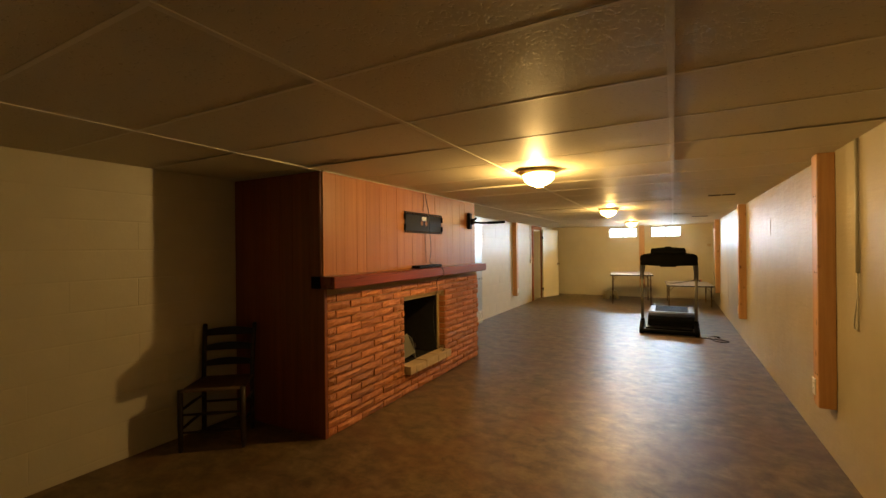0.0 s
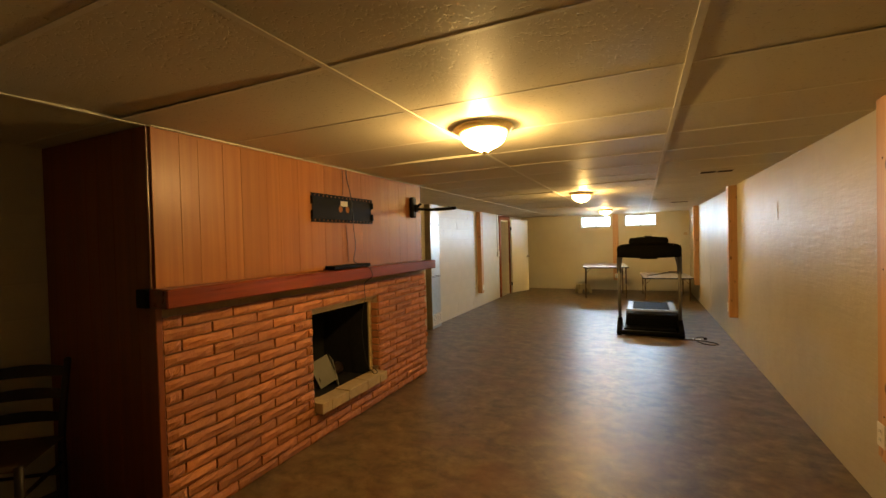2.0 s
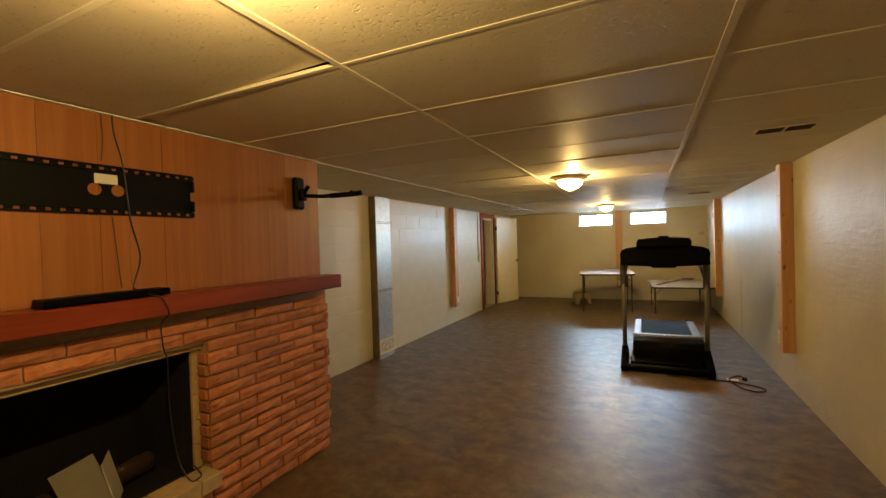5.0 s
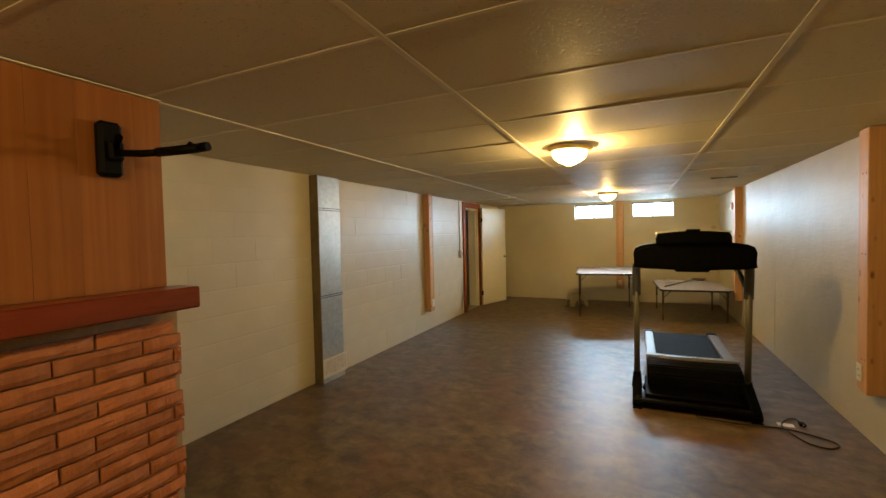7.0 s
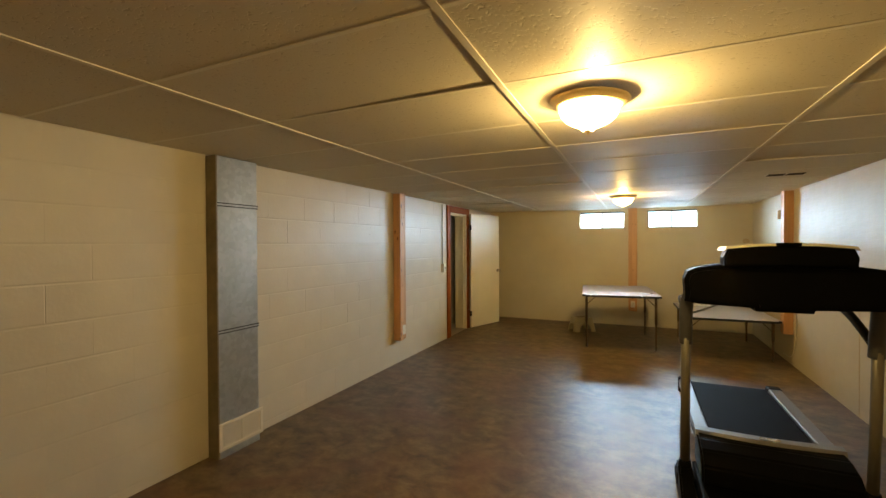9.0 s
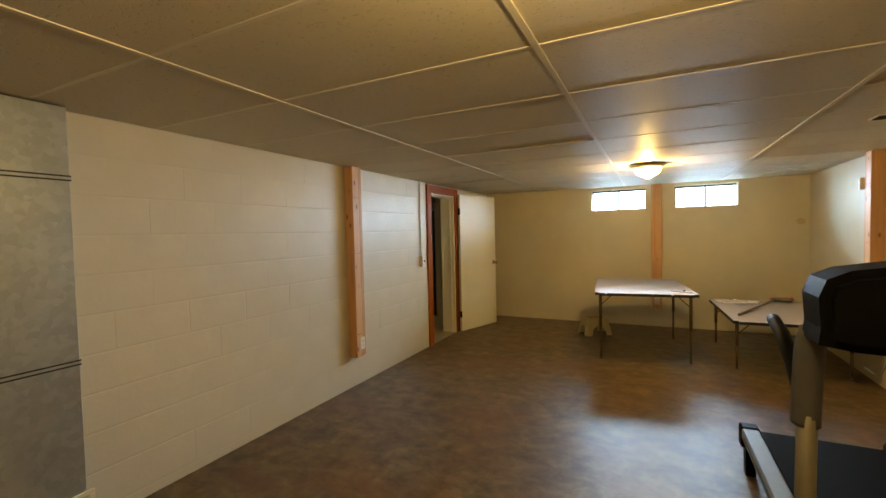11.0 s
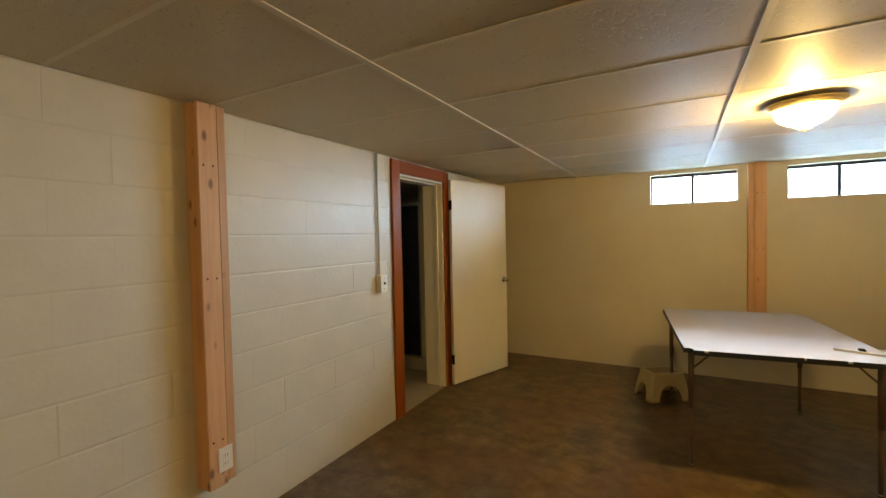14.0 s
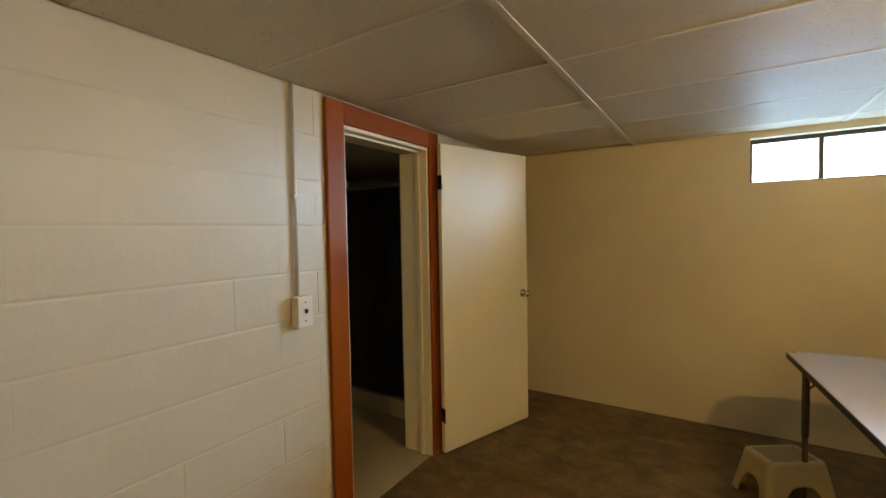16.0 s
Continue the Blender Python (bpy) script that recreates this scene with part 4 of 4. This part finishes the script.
# ---- treadmill ----
def treadmill():
    t = thing("treadmill", pose(0.06, 8.60, 0), "black treadmill with taupe uprights, silver side rails and a wide console", "treadmill")
    hw = 0.42
    part("base_bar", boxes((-hw - 0.01, hw + 0.01, 0.015, 0.105, 0.012, 0.075), bevel=0.015), M_plastic, t)
    part("base_bar", boxes((-hw + 0.06, hw - 0.06, 0.42, 0.50, 0.012, 0.06), bevel=0.012), M_plastic, t)
    for s in (-1, 1):
        x = s * (hw - 0.012)
        bm = bmesh.new()
        side = [(0.0, 0.012), (0.0, 0.060), (0.05, 0.095), (0.20, 0.150), (0.30, 0.190), (0.39, 0.190), (0.47, 0.110), (0.57, 0.080), (0.57, 0.012)]
        near = [bm.verts.new((x - 0.036, y, z)) for y, z in side]
        far = [bm.verts.new((x + 0.036, y, z)) for y, z in side]
        for k in range(len(side)):
            bm.faces.new((near[k], near[(k + 1) % len(side)], far[(k + 1) % len(side)], far[k]))
        bm.faces.new(near[::-1])
        bm.faces.new(far)
        bmesh.ops.recalc_face_normals(bm, faces=bm.faces[:])
        bmesh.ops.bevel(bm, geom=list(bm.edges), offset=0.010, segments=2, affect="EDGES")
        part("base_rail", bm, M_plastic, t)
        part("foot", boxes((x - 0.036, x + 0.036, 0.0, 0.06, 0.0, 0.0125), bevel=0.003), M_plastic, t)
        part("foot", boxes((x - 0.03, x + 0.03, 0.49, 0.55, 0.0, 0.0125), bevel=0.003), M_plastic, t)
        bm = bmesh.new()
        for z0, z1, a, b in ((0.07, 0.13, 0.045, 0.040), (0.13, 0.22, 0.040, 0.030)):
            tube(bm, [(x, 0.36 - z0 * 0.2, z0), (x, 0.36 - z1 * 0.2, z1)], 0.04, 12, [a, b])
        part("boot", bm, M_plastic, t, "black plastic boot")
        bm = bmesh.new()
        tube(bm, [(x, 0.33, 0.15), (x, 0.30, 0.55), (x, 0.275, 1.12)], 0.024, 14)
        part("upright", bm, M_upright, t, "taupe metal tube upright")
        bm = bmesh.new()
        tube(bm, smooth_line([(x, 0.296, 0.90), (x, 0.290, 0.96), (x, 0.27, 1.10), (x - s * 0.005, 0.25, 1.17)], 4), 0.034, 14, None)
        part("sleeve", bm, M_grip, t, "dark grey sleeve")
        bm = bmesh.new()
        tube(bm, smooth_line([(x, 0.285, 0.935), (x - s * 0.005, 0.40, 1.00), (x - s * 0.012, 0.56, 1.075), (x - s * 0.015, 0.72, 1.11)], 5), 0.021, 12)
        part("handrail", bm, M_plastic, t)
    part("belly_pan", boxes((-0.345, 0.345, 0.106, 0.60, 0.014, 0.099), bevel=0.008), M_plastic, t)
    # console: a wide bar with rounded ends, bulging in the middle
    bm = bmesh.new()
    outline = [(-0.43, 1.16), (-0.425, 1.20), (-0.43, 1.275), (-0.415, 1.318), (-0.37, 1.340), (-0.24, 1.360), (0.0, 1.372), (0.24, 1.360), (0.37, 1.340), (0.415, 1.318), (0.43, 1.275), (0.425, 1.20), (0.43, 1.16),
               (0.36, 1.148), (0.12, 1.138), (0.115, 1.122), (-0.115, 1.122), (-0.12, 1.138), (-0.36, 1.148)]
    prism(bm, outline, 0.10, 0.27)
    bmesh.ops.bevel(bm, geom=[e for e in bm.edges if abs(e.verts[0].co.y - e.verts[1].co.y) < 1e-5], offset=0.022, segments=2, affect="EDGES")
    part("console_body", bm, M_plastic, t)
    bm = bmesh.new()
    prism(bm, [(-0.258, 1.352), (-0.262, 1.395), (-0.245, 1.437), (-0.12, 1.449), (0.0, 1.453), (0.12, 1.449), (0.245, 1.437), (0.262, 1.395), (0.258, 1.352)], 0.06, 0.19)
    bmesh.ops.bevel(bm, geom=[e for e in bm.edges if abs(e.verts[0].co.y - e.verts[1].co.y) < 1e-5], offset=0.010, segments=2, affect="EDGES")
    part("display_hood", bm, M_plastic, t)
    bm = bmesh.new()
    prism(bm, [(-0.262, 1.428), (-0.250, 1.448), (-0.12, 1.462), (0.0, 1.466), (0.12, 1.462), (0.250, 1.448), (0.262, 1.428), (0.245, 1.4385), (0.12, 1.4505), (0.0, 1.4545), (-0.12, 1.4505), (-0.245, 1.4385)], 0.055, 0.26)
    part("display_top", bm, M_console, t, "pale olive console top")
    part("logo_tab", boxes((-0.05, 0.05, 0.052, 0.07, 1.452, 1.4675), bevel=0.003), M_plastic, t)
    # motor hood
    bm = bmesh.new()
    prof = [(0.30, 0.10), (0.32, 0.20), (0.40, 0.262), (0.50, 0.288), (0.60, 0.292), (0.64, 0.282), (0.64, 0.10)]
    a = [bm.verts.new((-0.325, y, z)) for y, z in prof]
    b = [bm.verts.new((0.395, y, z)) for y, z in prof]
    for k in range(len(prof)):
        bm.faces.new((a[k], a[(k + 1) % len(prof)], b[(k + 1) % len(prof)], b[k]))
    bm.faces.new(a[::-1])
    bm.faces.new(b)
    bmesh.ops.recalc_face_normals(bm, faces=bm.faces[:])
    bmesh.ops.bevel(bm, geom=list(bm.edges), offset=0.012, segments=2, affect="EDGES")
    part("motor_hood", bm, M_plastic, t)
    bm = bmesh.new()
    n = 16
    rows = []
    for k in range(n + 1):
        u = -1 + 2 * k / n
        x, bow = 0.035 + u * 0.365, 0.035 * (1 - u * u)
        rows.append([bm.verts.new((x, 0.565 - bow, 0.268 + 0.006 * (1 - u * u))), bm.verts.new((x, 0.585 - bow, 0.306 + 0.004 * (1 - u * u))), bm.verts.new((x, 0.645 - bow, 0.310)), bm.verts.new((x, 0.650 - bow, 0.270))])
    for p, q in zip(rows, rows[1:]):
        for k in range(4):
            f = bm.faces.new((p[k], p[(k + 1) % 4], q[(k + 1) % 4], q[k]))
    bm.faces.new(rows[0][::-1])
    bm.faces.new(rows[-1])
    bmesh.ops.recalc_face_normals(bm, faces=bm.faces[:])
    part("hood_trim", bm, M_silver, t, "silver curved hood trim")
    bm = bmesh.new()
    for dx in (-0.035, 0.0, 0.035):
        b2 = bmesh.new()
        lathe(b2, [(0.012, 0.0), (0.016, 0.0), (0.016, 0.0015), (0.012, 0.0015)], 14, pose(0.05 + dx, 0.578, 0.3125))
        join(bm, b2)
    part("badge", bm, M_chrome, t, "small chrome badge")
    # deck
    part("deck", boxes((-0.31, 0.385, 0.645, 1.80, 0.20, 0.252), bevel=0.006), M_plastic, t)
    part("belt", boxes((-0.235, 0.305, 0.62, 1.785, 0.2522, 0.262), bevel=0.004), M_belt, t)
    for x0, x1 in ((-0.325, -0.240), (0.310, 0.400)):
        part("side_rail", boxes((x0, x1, 0.650, 1.800, 0.215, 0.276), bevel=0.008), M_silver, t, "silver side rail")
        part("end_cap", boxes((x0 - 0.004, x1 + 0.004, 1.75, 1.83, 0.16, 0.284), bevel=0.01), M_plastic, t)
        part("rear_foot", boxes(((x0 + x1) / 2 - 0.025, (x0 + x1) / 2 + 0.025, 1.74, 1.80, 0.0, 0.161), bevel=0.004), M_plastic, t)
        part("rail_stripe", boxes((x0 - 0.0015 if x0 < 0 else x1, x0 if x0 < 0 else x1 + 0.0015, 0.72, 1.70, 0.235, 0.255)), M_grip, t)
        part("lift_strut", boxes(((x0 + x1) / 2 - 0.012, (x0 + x1) / 2 + 0.012, 0.44, 0.66, 0.058, 0.11), bevel=0.003), M_black, t)
        part("deck_bracket", boxes(((x0 + x1) / 2 - 0.02, (x0 + x1) / 2 + 0.02, 0.62, 0.70, 0.075, 0.214), bevel=0.003), M_black, t)
    bm = bmesh.new()
    tube(bm, [(-0.25, 0.36, 0.085), (0.30, 0.36, 0.085)], 0.03, 12)
    part("motor", bm, M_black, t)
    return t


treadmill()
pc = bmesh.new()
tube(pc, smooth_line([(0.10, 8.64, 0.02), (0.08, 8.595, 0.006), (0.25, 8.57, 0.006), (0.45, 8.575, 0.006), (0.60, 8.585, 0.006), (0.70, 8.56, 0.006), (0.84, 8.48, 0.006), (0.87, 8.41, 0.006), (0.80, 8.345, 0.006), (0.71, 8.37, 0.007),
                      (0.655, 8.47, 0.008), (0.615, 8.58, 0.014), (0.63, 8.68, 0.008), (0.69, 8.78, 0.008), (0.74, 8.80, 0.008), (0.755, 8.73, 0.010)], 7), 0.0055, 8)
cord = thing("power_cord", pose(0, 0, 0), "black power cord lying in a loop on the floor", "power cord")
part("cord", pc, M_cable, cord)
part("plug", boxes((0.735, 0.775, 8.675, 8.725, 0.0, 0.024), bevel=0.006), M_plastic, cord)
part("plug_tag", boxes((0.60, 0.70, 8.64, 8.70, 0.001, 0.003)), M_white, cord, "white cord tag")
for dy in (-0.007, 0.007):
    part("prong", boxes((0.749, 0.761, 8.655, 8.676, 0.012 + dy - 0.0008, 0.012 + dy + 0.0008)), M_chrome, cord)


# ---- tables ----
def activity_table(m, height, label):
    t = thing("activity_table", m, label, "table", "adjustable-leg tables")
    hx, hy, th = 0.50, 0.74, 0.028
    bm = bmesh.new()
    box(bm, -hx, hx, -hy, hy, height - th, height)
    bmesh.ops.bevel(bm, geom=[e for e in bm.edges if abs(e.verts[0].co.z - e.verts[1].co.z) > 0.01], offset=0.045, segments=5, affect="EDGES")
    part("edge_band", bm, M_edge, t, "black edge band")
    bm = bmesh.new()
    box(bm, -hx + 0.004, hx - 0.004, -hy + 0.004, hy - 0.004, height - 0.002, height + 0.0015)
    bmesh.ops.bevel(bm, geom=[e for e in bm.edges if abs(e.verts[0].co.z - e.verts[1].co.z) > 0.001], offset=0.042, segments=5, affect="EDGES")
    part("tabletop", bm, M_laminate, t, "white laminate top")
    for sx in (-1, 1):
        for sy in (-1, 1):
            x, y = sx * (hx - 0.055), sy * (hy - 0.17)
            bm = bmesh.new()
            tube(bm, [(x, y, height * 0.48), (x, y, height - th)], 0.0165, 10)
            leg = part("leg", bm, M_leg, t, "brown steel leg")
            bm = bmesh.new()
            tube(bm, [(x, y, 0.012), (x, y, height * 0.50)], 0.0125, 10)
            part("leg_insert", bm, M_leg, leg)
            b2 = bmesh.new()
            lathe(b2, [(0.0, 0.0), (0.017, 0.0), (0.016, 0.010), (0.010, 0.016), (0.0, 0.016)], 12, pose(x, y, 0.0))
            part("glide", b2, M_chrome, leg)
            bm = bmesh.new()
            tube(bm, [(x, y, height - 0.16), (x - sx * 0.13, y, height - th - 0.002)], 0.006, 6)
            part("brace", bm, M_leg, leg)
            part("clamp", boxes((x - 0.028, x + 0.028, y - 0.028, y + 0.028, height - th - 0.006, height - th - 0.0005)), M_leg, leg)
        part("apron_rail", boxes((sx * (hx - 0.055) - 0.008, sx * (hx - 0.055) + 0.008, -hy + 0.2, hy - 0.2, height - th - 0.022, height - th - 0.0065)), M_leg, t)
    return t


T1 = pose(-0.868, 13.05, 0, 0, 0, 6.0)
T2 = pose(0.455, 13.11, 0, 0, 0, 2.5)
table_a = activity_table(T1, 0.762, "white-topped table with black edge and brown steel legs")
table_b = activity_table(T2, 0.522, "low white-topped table with black edge and brown steel legs")
for u, w in ((-0.40, 0.022), (0.06, 0.010), (0.24, 0.020)):
    part("edge_chip", boxes((u, u + w, -0.7415, -0.7375, 0.752, 0.7645), bevel=0.001), M_paper, table_a, "pale chip in the edge band")

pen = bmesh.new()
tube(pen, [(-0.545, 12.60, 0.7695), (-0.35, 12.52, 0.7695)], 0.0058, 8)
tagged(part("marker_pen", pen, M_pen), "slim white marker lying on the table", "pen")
tagged(part("pen_cap", boxes((-0.435, -0.405, 12.605, 12.635, 0.7636, 0.777), bevel=0.004), M_plastic), "small black cap lying on the table", "cap")

broom = thing("broom", pose(0, 0, 0.5236), "broom with red bristles and grey pole lying on a table", "broom")
bm = bmesh.new()
tube(bm, [(0.075, 12.68, 0.012), (0.57, 13.70, 0.03)], 0.0115, 10)
part("pole", bm, M_pole, broom)
head = part("head_block", boxes((-0.105, 0.105, -0.035, 0.03, 0.012, 0.05), bevel=0.012), M_pole, broom, "dark broom head")
head.matrix_basis = pose(0.665, 13.76, 0.0, 0, 0, -16)
bm = bmesh.new()
r = random.Random(3)
for k in range(170):
    x, z = r.uniform(-0.100, 0.100), r.uniform(0.010, 0.052)
    tube(bm, [(x, 0.028, z), (x * 1.18 + r.uniform(-0.004, 0.004), 0.095 + r.uniform(-0.006, 0.006), 0.004 + (z - 0.010) * 1.1 + r.uniform(0.0, 0.003))], 0.004, 4)
br = part("bristles", bm, M_red, broom, "red bristles")
br.matrix_basis = pose(0.665, 13.76, 0.0, 0, 0, -16)

for px, py, rz, sx, sy in ((0.15, 13.64, 10, 0.15, 0.135), (0.285, 13.66, -16, 0.135, 0.12)):
    bm = bmesh.new()
    n = 9
    top = [[bm.verts.new((sx * (-1 + 2 * i / n), sy * (-1 + 2 * j / n), 0.001 + 0.04 * noise.noise((i * 0.5 + px * 9, j * 0.5, 0.3)) ** 2)) for j in range(n + 1)] for i in range(n + 1)]
    for i in range(n):
        for j in range(n):
            bm.faces.new((top[i][j], top[i + 1][j], top[i + 1][j + 1], top[i][j + 1]))
    ob = part("paper_sheet", bm, M_sheet)
    ob.matrix_world = pose(px, py, 0.5237 + (0.004 if px > 0.2 else 0), 0, 0, rz)
    so = ob.modifiers.new("thickness", "SOLIDIFY")
    so.thickness = 0.0006
    tagged(ob, "crumpled white paper lying on the low table", "paper", "papers on the table")
    for k in range(5):
        part("print_line", boxes((-sx * 0.7, sx * (0.2 + 0.1 * (k % 3)), -sy * 0.7 + k * sy * 0.3, -sy * 0.6 + k * sy * 0.3, 0.0125, 0.0130)), M_card, ob)


# ---- step stool ----
def step_stool():
    s = thing("step_stool", pose(-1.45, 13.61, 0, 0, 0, 34), "beige moulded plastic step stool with a tan grip pad", "stool")
    H = 0.224
    cuts = [0.0, 0.03, 0.06, 0.10, 0.15, 0.20, 0.2275, 0.2305, 0.235, 0.242, 0.255, 0.275, 0.315, 0.36, 0.41, 0.46]
    cuts += [0.5] + [1 - c for c in reversed(cuts[1:])]
    n, levels = len(cuts), 8
    bm = bmesh.new()

    def arch(u):
        k = abs(u - 0.5) / 0.27
        return 0.56 * H * (1 - k ** 3.2) ** 0.45 if k < 1 else 0.0

    def ring_point(z, side, u):
        k = 1 - z / H
        hx, hy, r = 0.150 + 0.045 * k, 0.105 + 0.035 * k, 0.035
        corners = ((hx, -hy), (hx, hy), (-hx, hy), (-hx, -hy))
        a, b = Vector(corners[side - 1]), Vector(corners[side])
        p = a.lerp(b, u)
        q = Vector((max(-hx + r, min(hx - r, p.x)), max(-hy + r, min(hy - r, p.y))))
        d = p - q
        if d.length > r:
            p = q + d.normalized() * r
        return (p.x, p.y, z)

    rows = []
    for v in range(levels + 1):
        rows.append([bm.verts.new(ring_point(arch(u) + (H - arch(u)) * v / levels, side, u)) for side in range(4) for u in cuts])
    m = 4 * n
    rows.append([bm.verts.new((q.co.x * 0.975, q.co.y * 0.965, H + 0.006)) for q in rows[levels]])
    rows.append([bm.verts.new((q.co.x * 0.93, q.co.y * 0.91, H + 0.010)) for q in rows[levels]])
    for low, high in zip(rows, rows[1:]):
        for c in range(m):
            f = bm.faces.new((low[c], low[(c + 1) % m], high[(c + 1) % m], high[c]))
            f.smooth = True
    bm.faces.new(rows[-1])
    bmesh.ops.delete(bm, geom=[v for v in bm.verts if not v.link_faces], context="VERTS")
    bmesh.ops.recalc_face_normals(bm, faces=bm.faces[:])
    ob = part("shell", bm, M_stool, s)
    so = ob.modifiers.new("thickness", "SOLIDIFY")
    so.thickness = 0.006
    part("grip_pad", boxes((-0.115, 0.115, -0.072, 0.072, H + 0.0102, H + 0.0125), bevel=0.001), M_pad, s, "tan grip pad")
    return s


step_stool()

# ---- conduit, switch, cords, thermostat ----
cond = thing("conduit", pose(LEFT, 11.985, 0), "thin grey conduit running down to a switch box", "conduit")
bm = bmesh.new()
tube(bm, [(0.014, 0.0, 1.178), (0.014, 0.0, TOP - 0.006)], 0.0085, 10)
part("pipe", bm, M_conduit, cond)
part("strap", boxes((0.001, 0.025, -0.014, 0.014, 1.60, 1.612), bevel=0.001), M_conduit, cond)
sw = thing("light_switch", pose(LEFT, 11.995, 1.108), "white surface-mounted light switch box", "switch")
part("box", boxes((0.0015, 0.046, -0.036, 0.036, -0.062, 0.066), bevel=0.003), M_white, sw)
part("cover_plate", boxes((0.0462, 0.050, -0.038, 0.038, -0.064, 0.068), bevel=0.0015), M_white, sw)
part("toggle", boxes((0.0502, 0.062, -0.005, 0.005, -0.004, 0.014), bevel=0.001), M_slot, sw)
part("screws", boxes((0.0502, 0.0512, -0.003, 0.003, 0.040, 0.046), (0.0502, 0.0512, -0.003, 0.003, -0.040, -0.034)), M_slot, sw)

cr = thing("wall_conduit", pose(RIGHT, 4.02, 0), "cream-painted conduit with a short cord loop at its end", "conduit")
bm = bmesh.new()
tube(bm, [(-0.013, 0, 1.30), (-0.013, 0, TOP - 0.006)], 0.0095, 10)
part("pipe", bm, M_conduit, cr)
bm = bmesh.new()
tube(bm, smooth_line([(-0.013, 0.0, 1.30), (-0.013, 0.005, 1.16), (-0.013, 0.06, 0.99), (-0.013, 0.0, 0.975), (-0.013, -0.008, 1.10), (-0.013, 0.0, 1.30)], 5), 0.005, 6)
part("cord_loop", bm, M_conduit, cr)
bm = bmesh.new()
tube(bm, smooth_line([(RIGHT - 0.006, 12.31, 0.80), (RIGHT - 0.006, 12.315, 0.55), (RIGHT - 0.006, 12.34, 0.30), (RIGHT - 0.006, 12.44, 0.13), (RIGHT - 0.006, 12.58, 0.075), (RIGHT - 0.006, 12.78, 0.07)], 6), 0.005, 6)
tagged(part("hanging_cable", bm, M_conduit), "pale cable hanging in a curve on the wall", "cable")
th = thing("thermostat", pose(RIGHT - 0.05, 12.5715, 1.81), "small cream thermostat box on the side of the pine post", "thermostat")
part("case", boxes((-0.075, 0.02, 0.0, 0.03, -0.055, 0.055), bevel=0.005), M_white, th)
part("dial", boxes((-0.055, -0.005, 0.0301, 0.034, -0.03, 0.01), bevel=0.001), M_grille, th)
bm = bmesh.new()
lobe = [(0.0, 0.05), (0.045, 0.03), (0.05, -0.015), (0.02, -0.035), (-0.03, -0.025), (-0.05, 0.005), (-0.035, 0.035)]
a = [bm.verts.new((1.0 + x, END - 0.0015, 1.49 + z)) for x, z in lobe]
b = [bm.verts.new((1.0 + x * 0.97, END + 0.001, 1.49 + z * 0.97)) for x, z in lobe]
bm.faces.new(a)
for k in range(len(lobe)):
    bm.faces.new((a[k], a[(k + 1) % len(lobe)], b[(k + 1) % len(lobe)], b[k]))
bmesh.ops.recalc_face_normals(bm, faces=bm.faces[:])
tagged(part("patch_trim", bm, M_stain), "small brown patch on the cream end wall", "wall patch", kind="structure")

# long paint ridges on the rough wall
for y, z0, z1, label in ((6.59, 1.58, 1.76, "short vertical ridge in the wall paint"), (10.79, 0.02, 0.93, "thin vertical ridge in the wall paint")):
    bm = bmesh.new()
    tube(bm, [(RIGHT - 0.0005, y, z0), (RIGHT - 0.001, y + 0.002, (z0 + z1) / 2), (RIGHT - 0.0005, y, z1)], 0.003, 6, [0.0015, 0.0035, 0.0015])
    tagged(part("patch_trim", bm, M_stain), label, "wall patch", kind="structure")

# ---- pieces of walls, last ----
brick_courses()


def block_mesh(length, height, sides):
    """A block's painted face: its bed joints slope back, and its end joints only where the paint has not filled them."""
    bm = bmesh.new()
    i = 0.007
    j = i * 0.8 if sides else 0.0
    outer = [bm.verts.new((-0.0012, y, z)) for y, z in ((0, 0), (length, 0), (length, height), (0, height))]
    inner = [bm.verts.new((0.0, y, z)) for y, z in ((j, i), (length - j, i), (length - j, height - i), (j, height - i))]
    bm.faces.new(inner)
    for k in (0, 1, 2, 3) if sides else (0, 2):
        bm.faces.new((outer[k], outer[(k + 1) % 4], inner[(k + 1) % 4], inner[k]))
    if not sides:
        for k in (1, 3):
            p = [bm.verts.new((-0.003, v.co.y, v.co.z)) for v in (inner[k], inner[(k + 1) % 4])]
            bm.faces.new((inner[k], inner[(k + 1) % 4], p[1], p[0]))
    bmesh.ops.recalc_face_normals(bm, faces=bm.faces[:])
    me = bpy.data.meshes.new("block")
    bm.to_mesh(me)
    bm.free()
    me.materials.append(M_block)
    return me


BLOCKS = {}


def lay_blocks():
    pitch, tall, joint = 0.4064, 0.2032, 0.002
    for row in range(-1, 11):
        z0, z1 = max(0.0, 0.0585 + row * tall), min(TOP + 0.02, 0.0585 + (row + 1) * tall)
        if z1 - z0 < 0.02:
            continue
        y = 11.50 - 33 * pitch + (pitch / 2 if row % 2 else 0.0)
        while y < END:
            spans = [(max(y, BACK), min(y + pitch, END))]
            if z0 < TOP:
                spans = [s for a, b in spans for s in ((a, min(b, 12.163)), (max(a, 13.110), b))]
            spans = [s for a, b in spans for s in ((a, min(b, F0 - 0.014)), (max(a, F1 + 0.002), b))]
            for a, b in spans:
                if b - a < 0.03:
                    continue
                sides = rng.random() < 0.17
                gap = joint if sides else 0.0002
                key = (round(b - a - gap, 4), round(z1 - z0 - joint, 4), sides)
                if key not in BLOCKS:
                    BLOCKS[key] = block_mesh(*key)
                ob = new("block", BLOCKS[key])
                ob.parent = wall_left
                ob.matrix_basis = pose(LEFT - rng.uniform(0.0, 0.0006), a + gap / 2, z0 + joint / 2)
            y += pitch


lay_blocks()
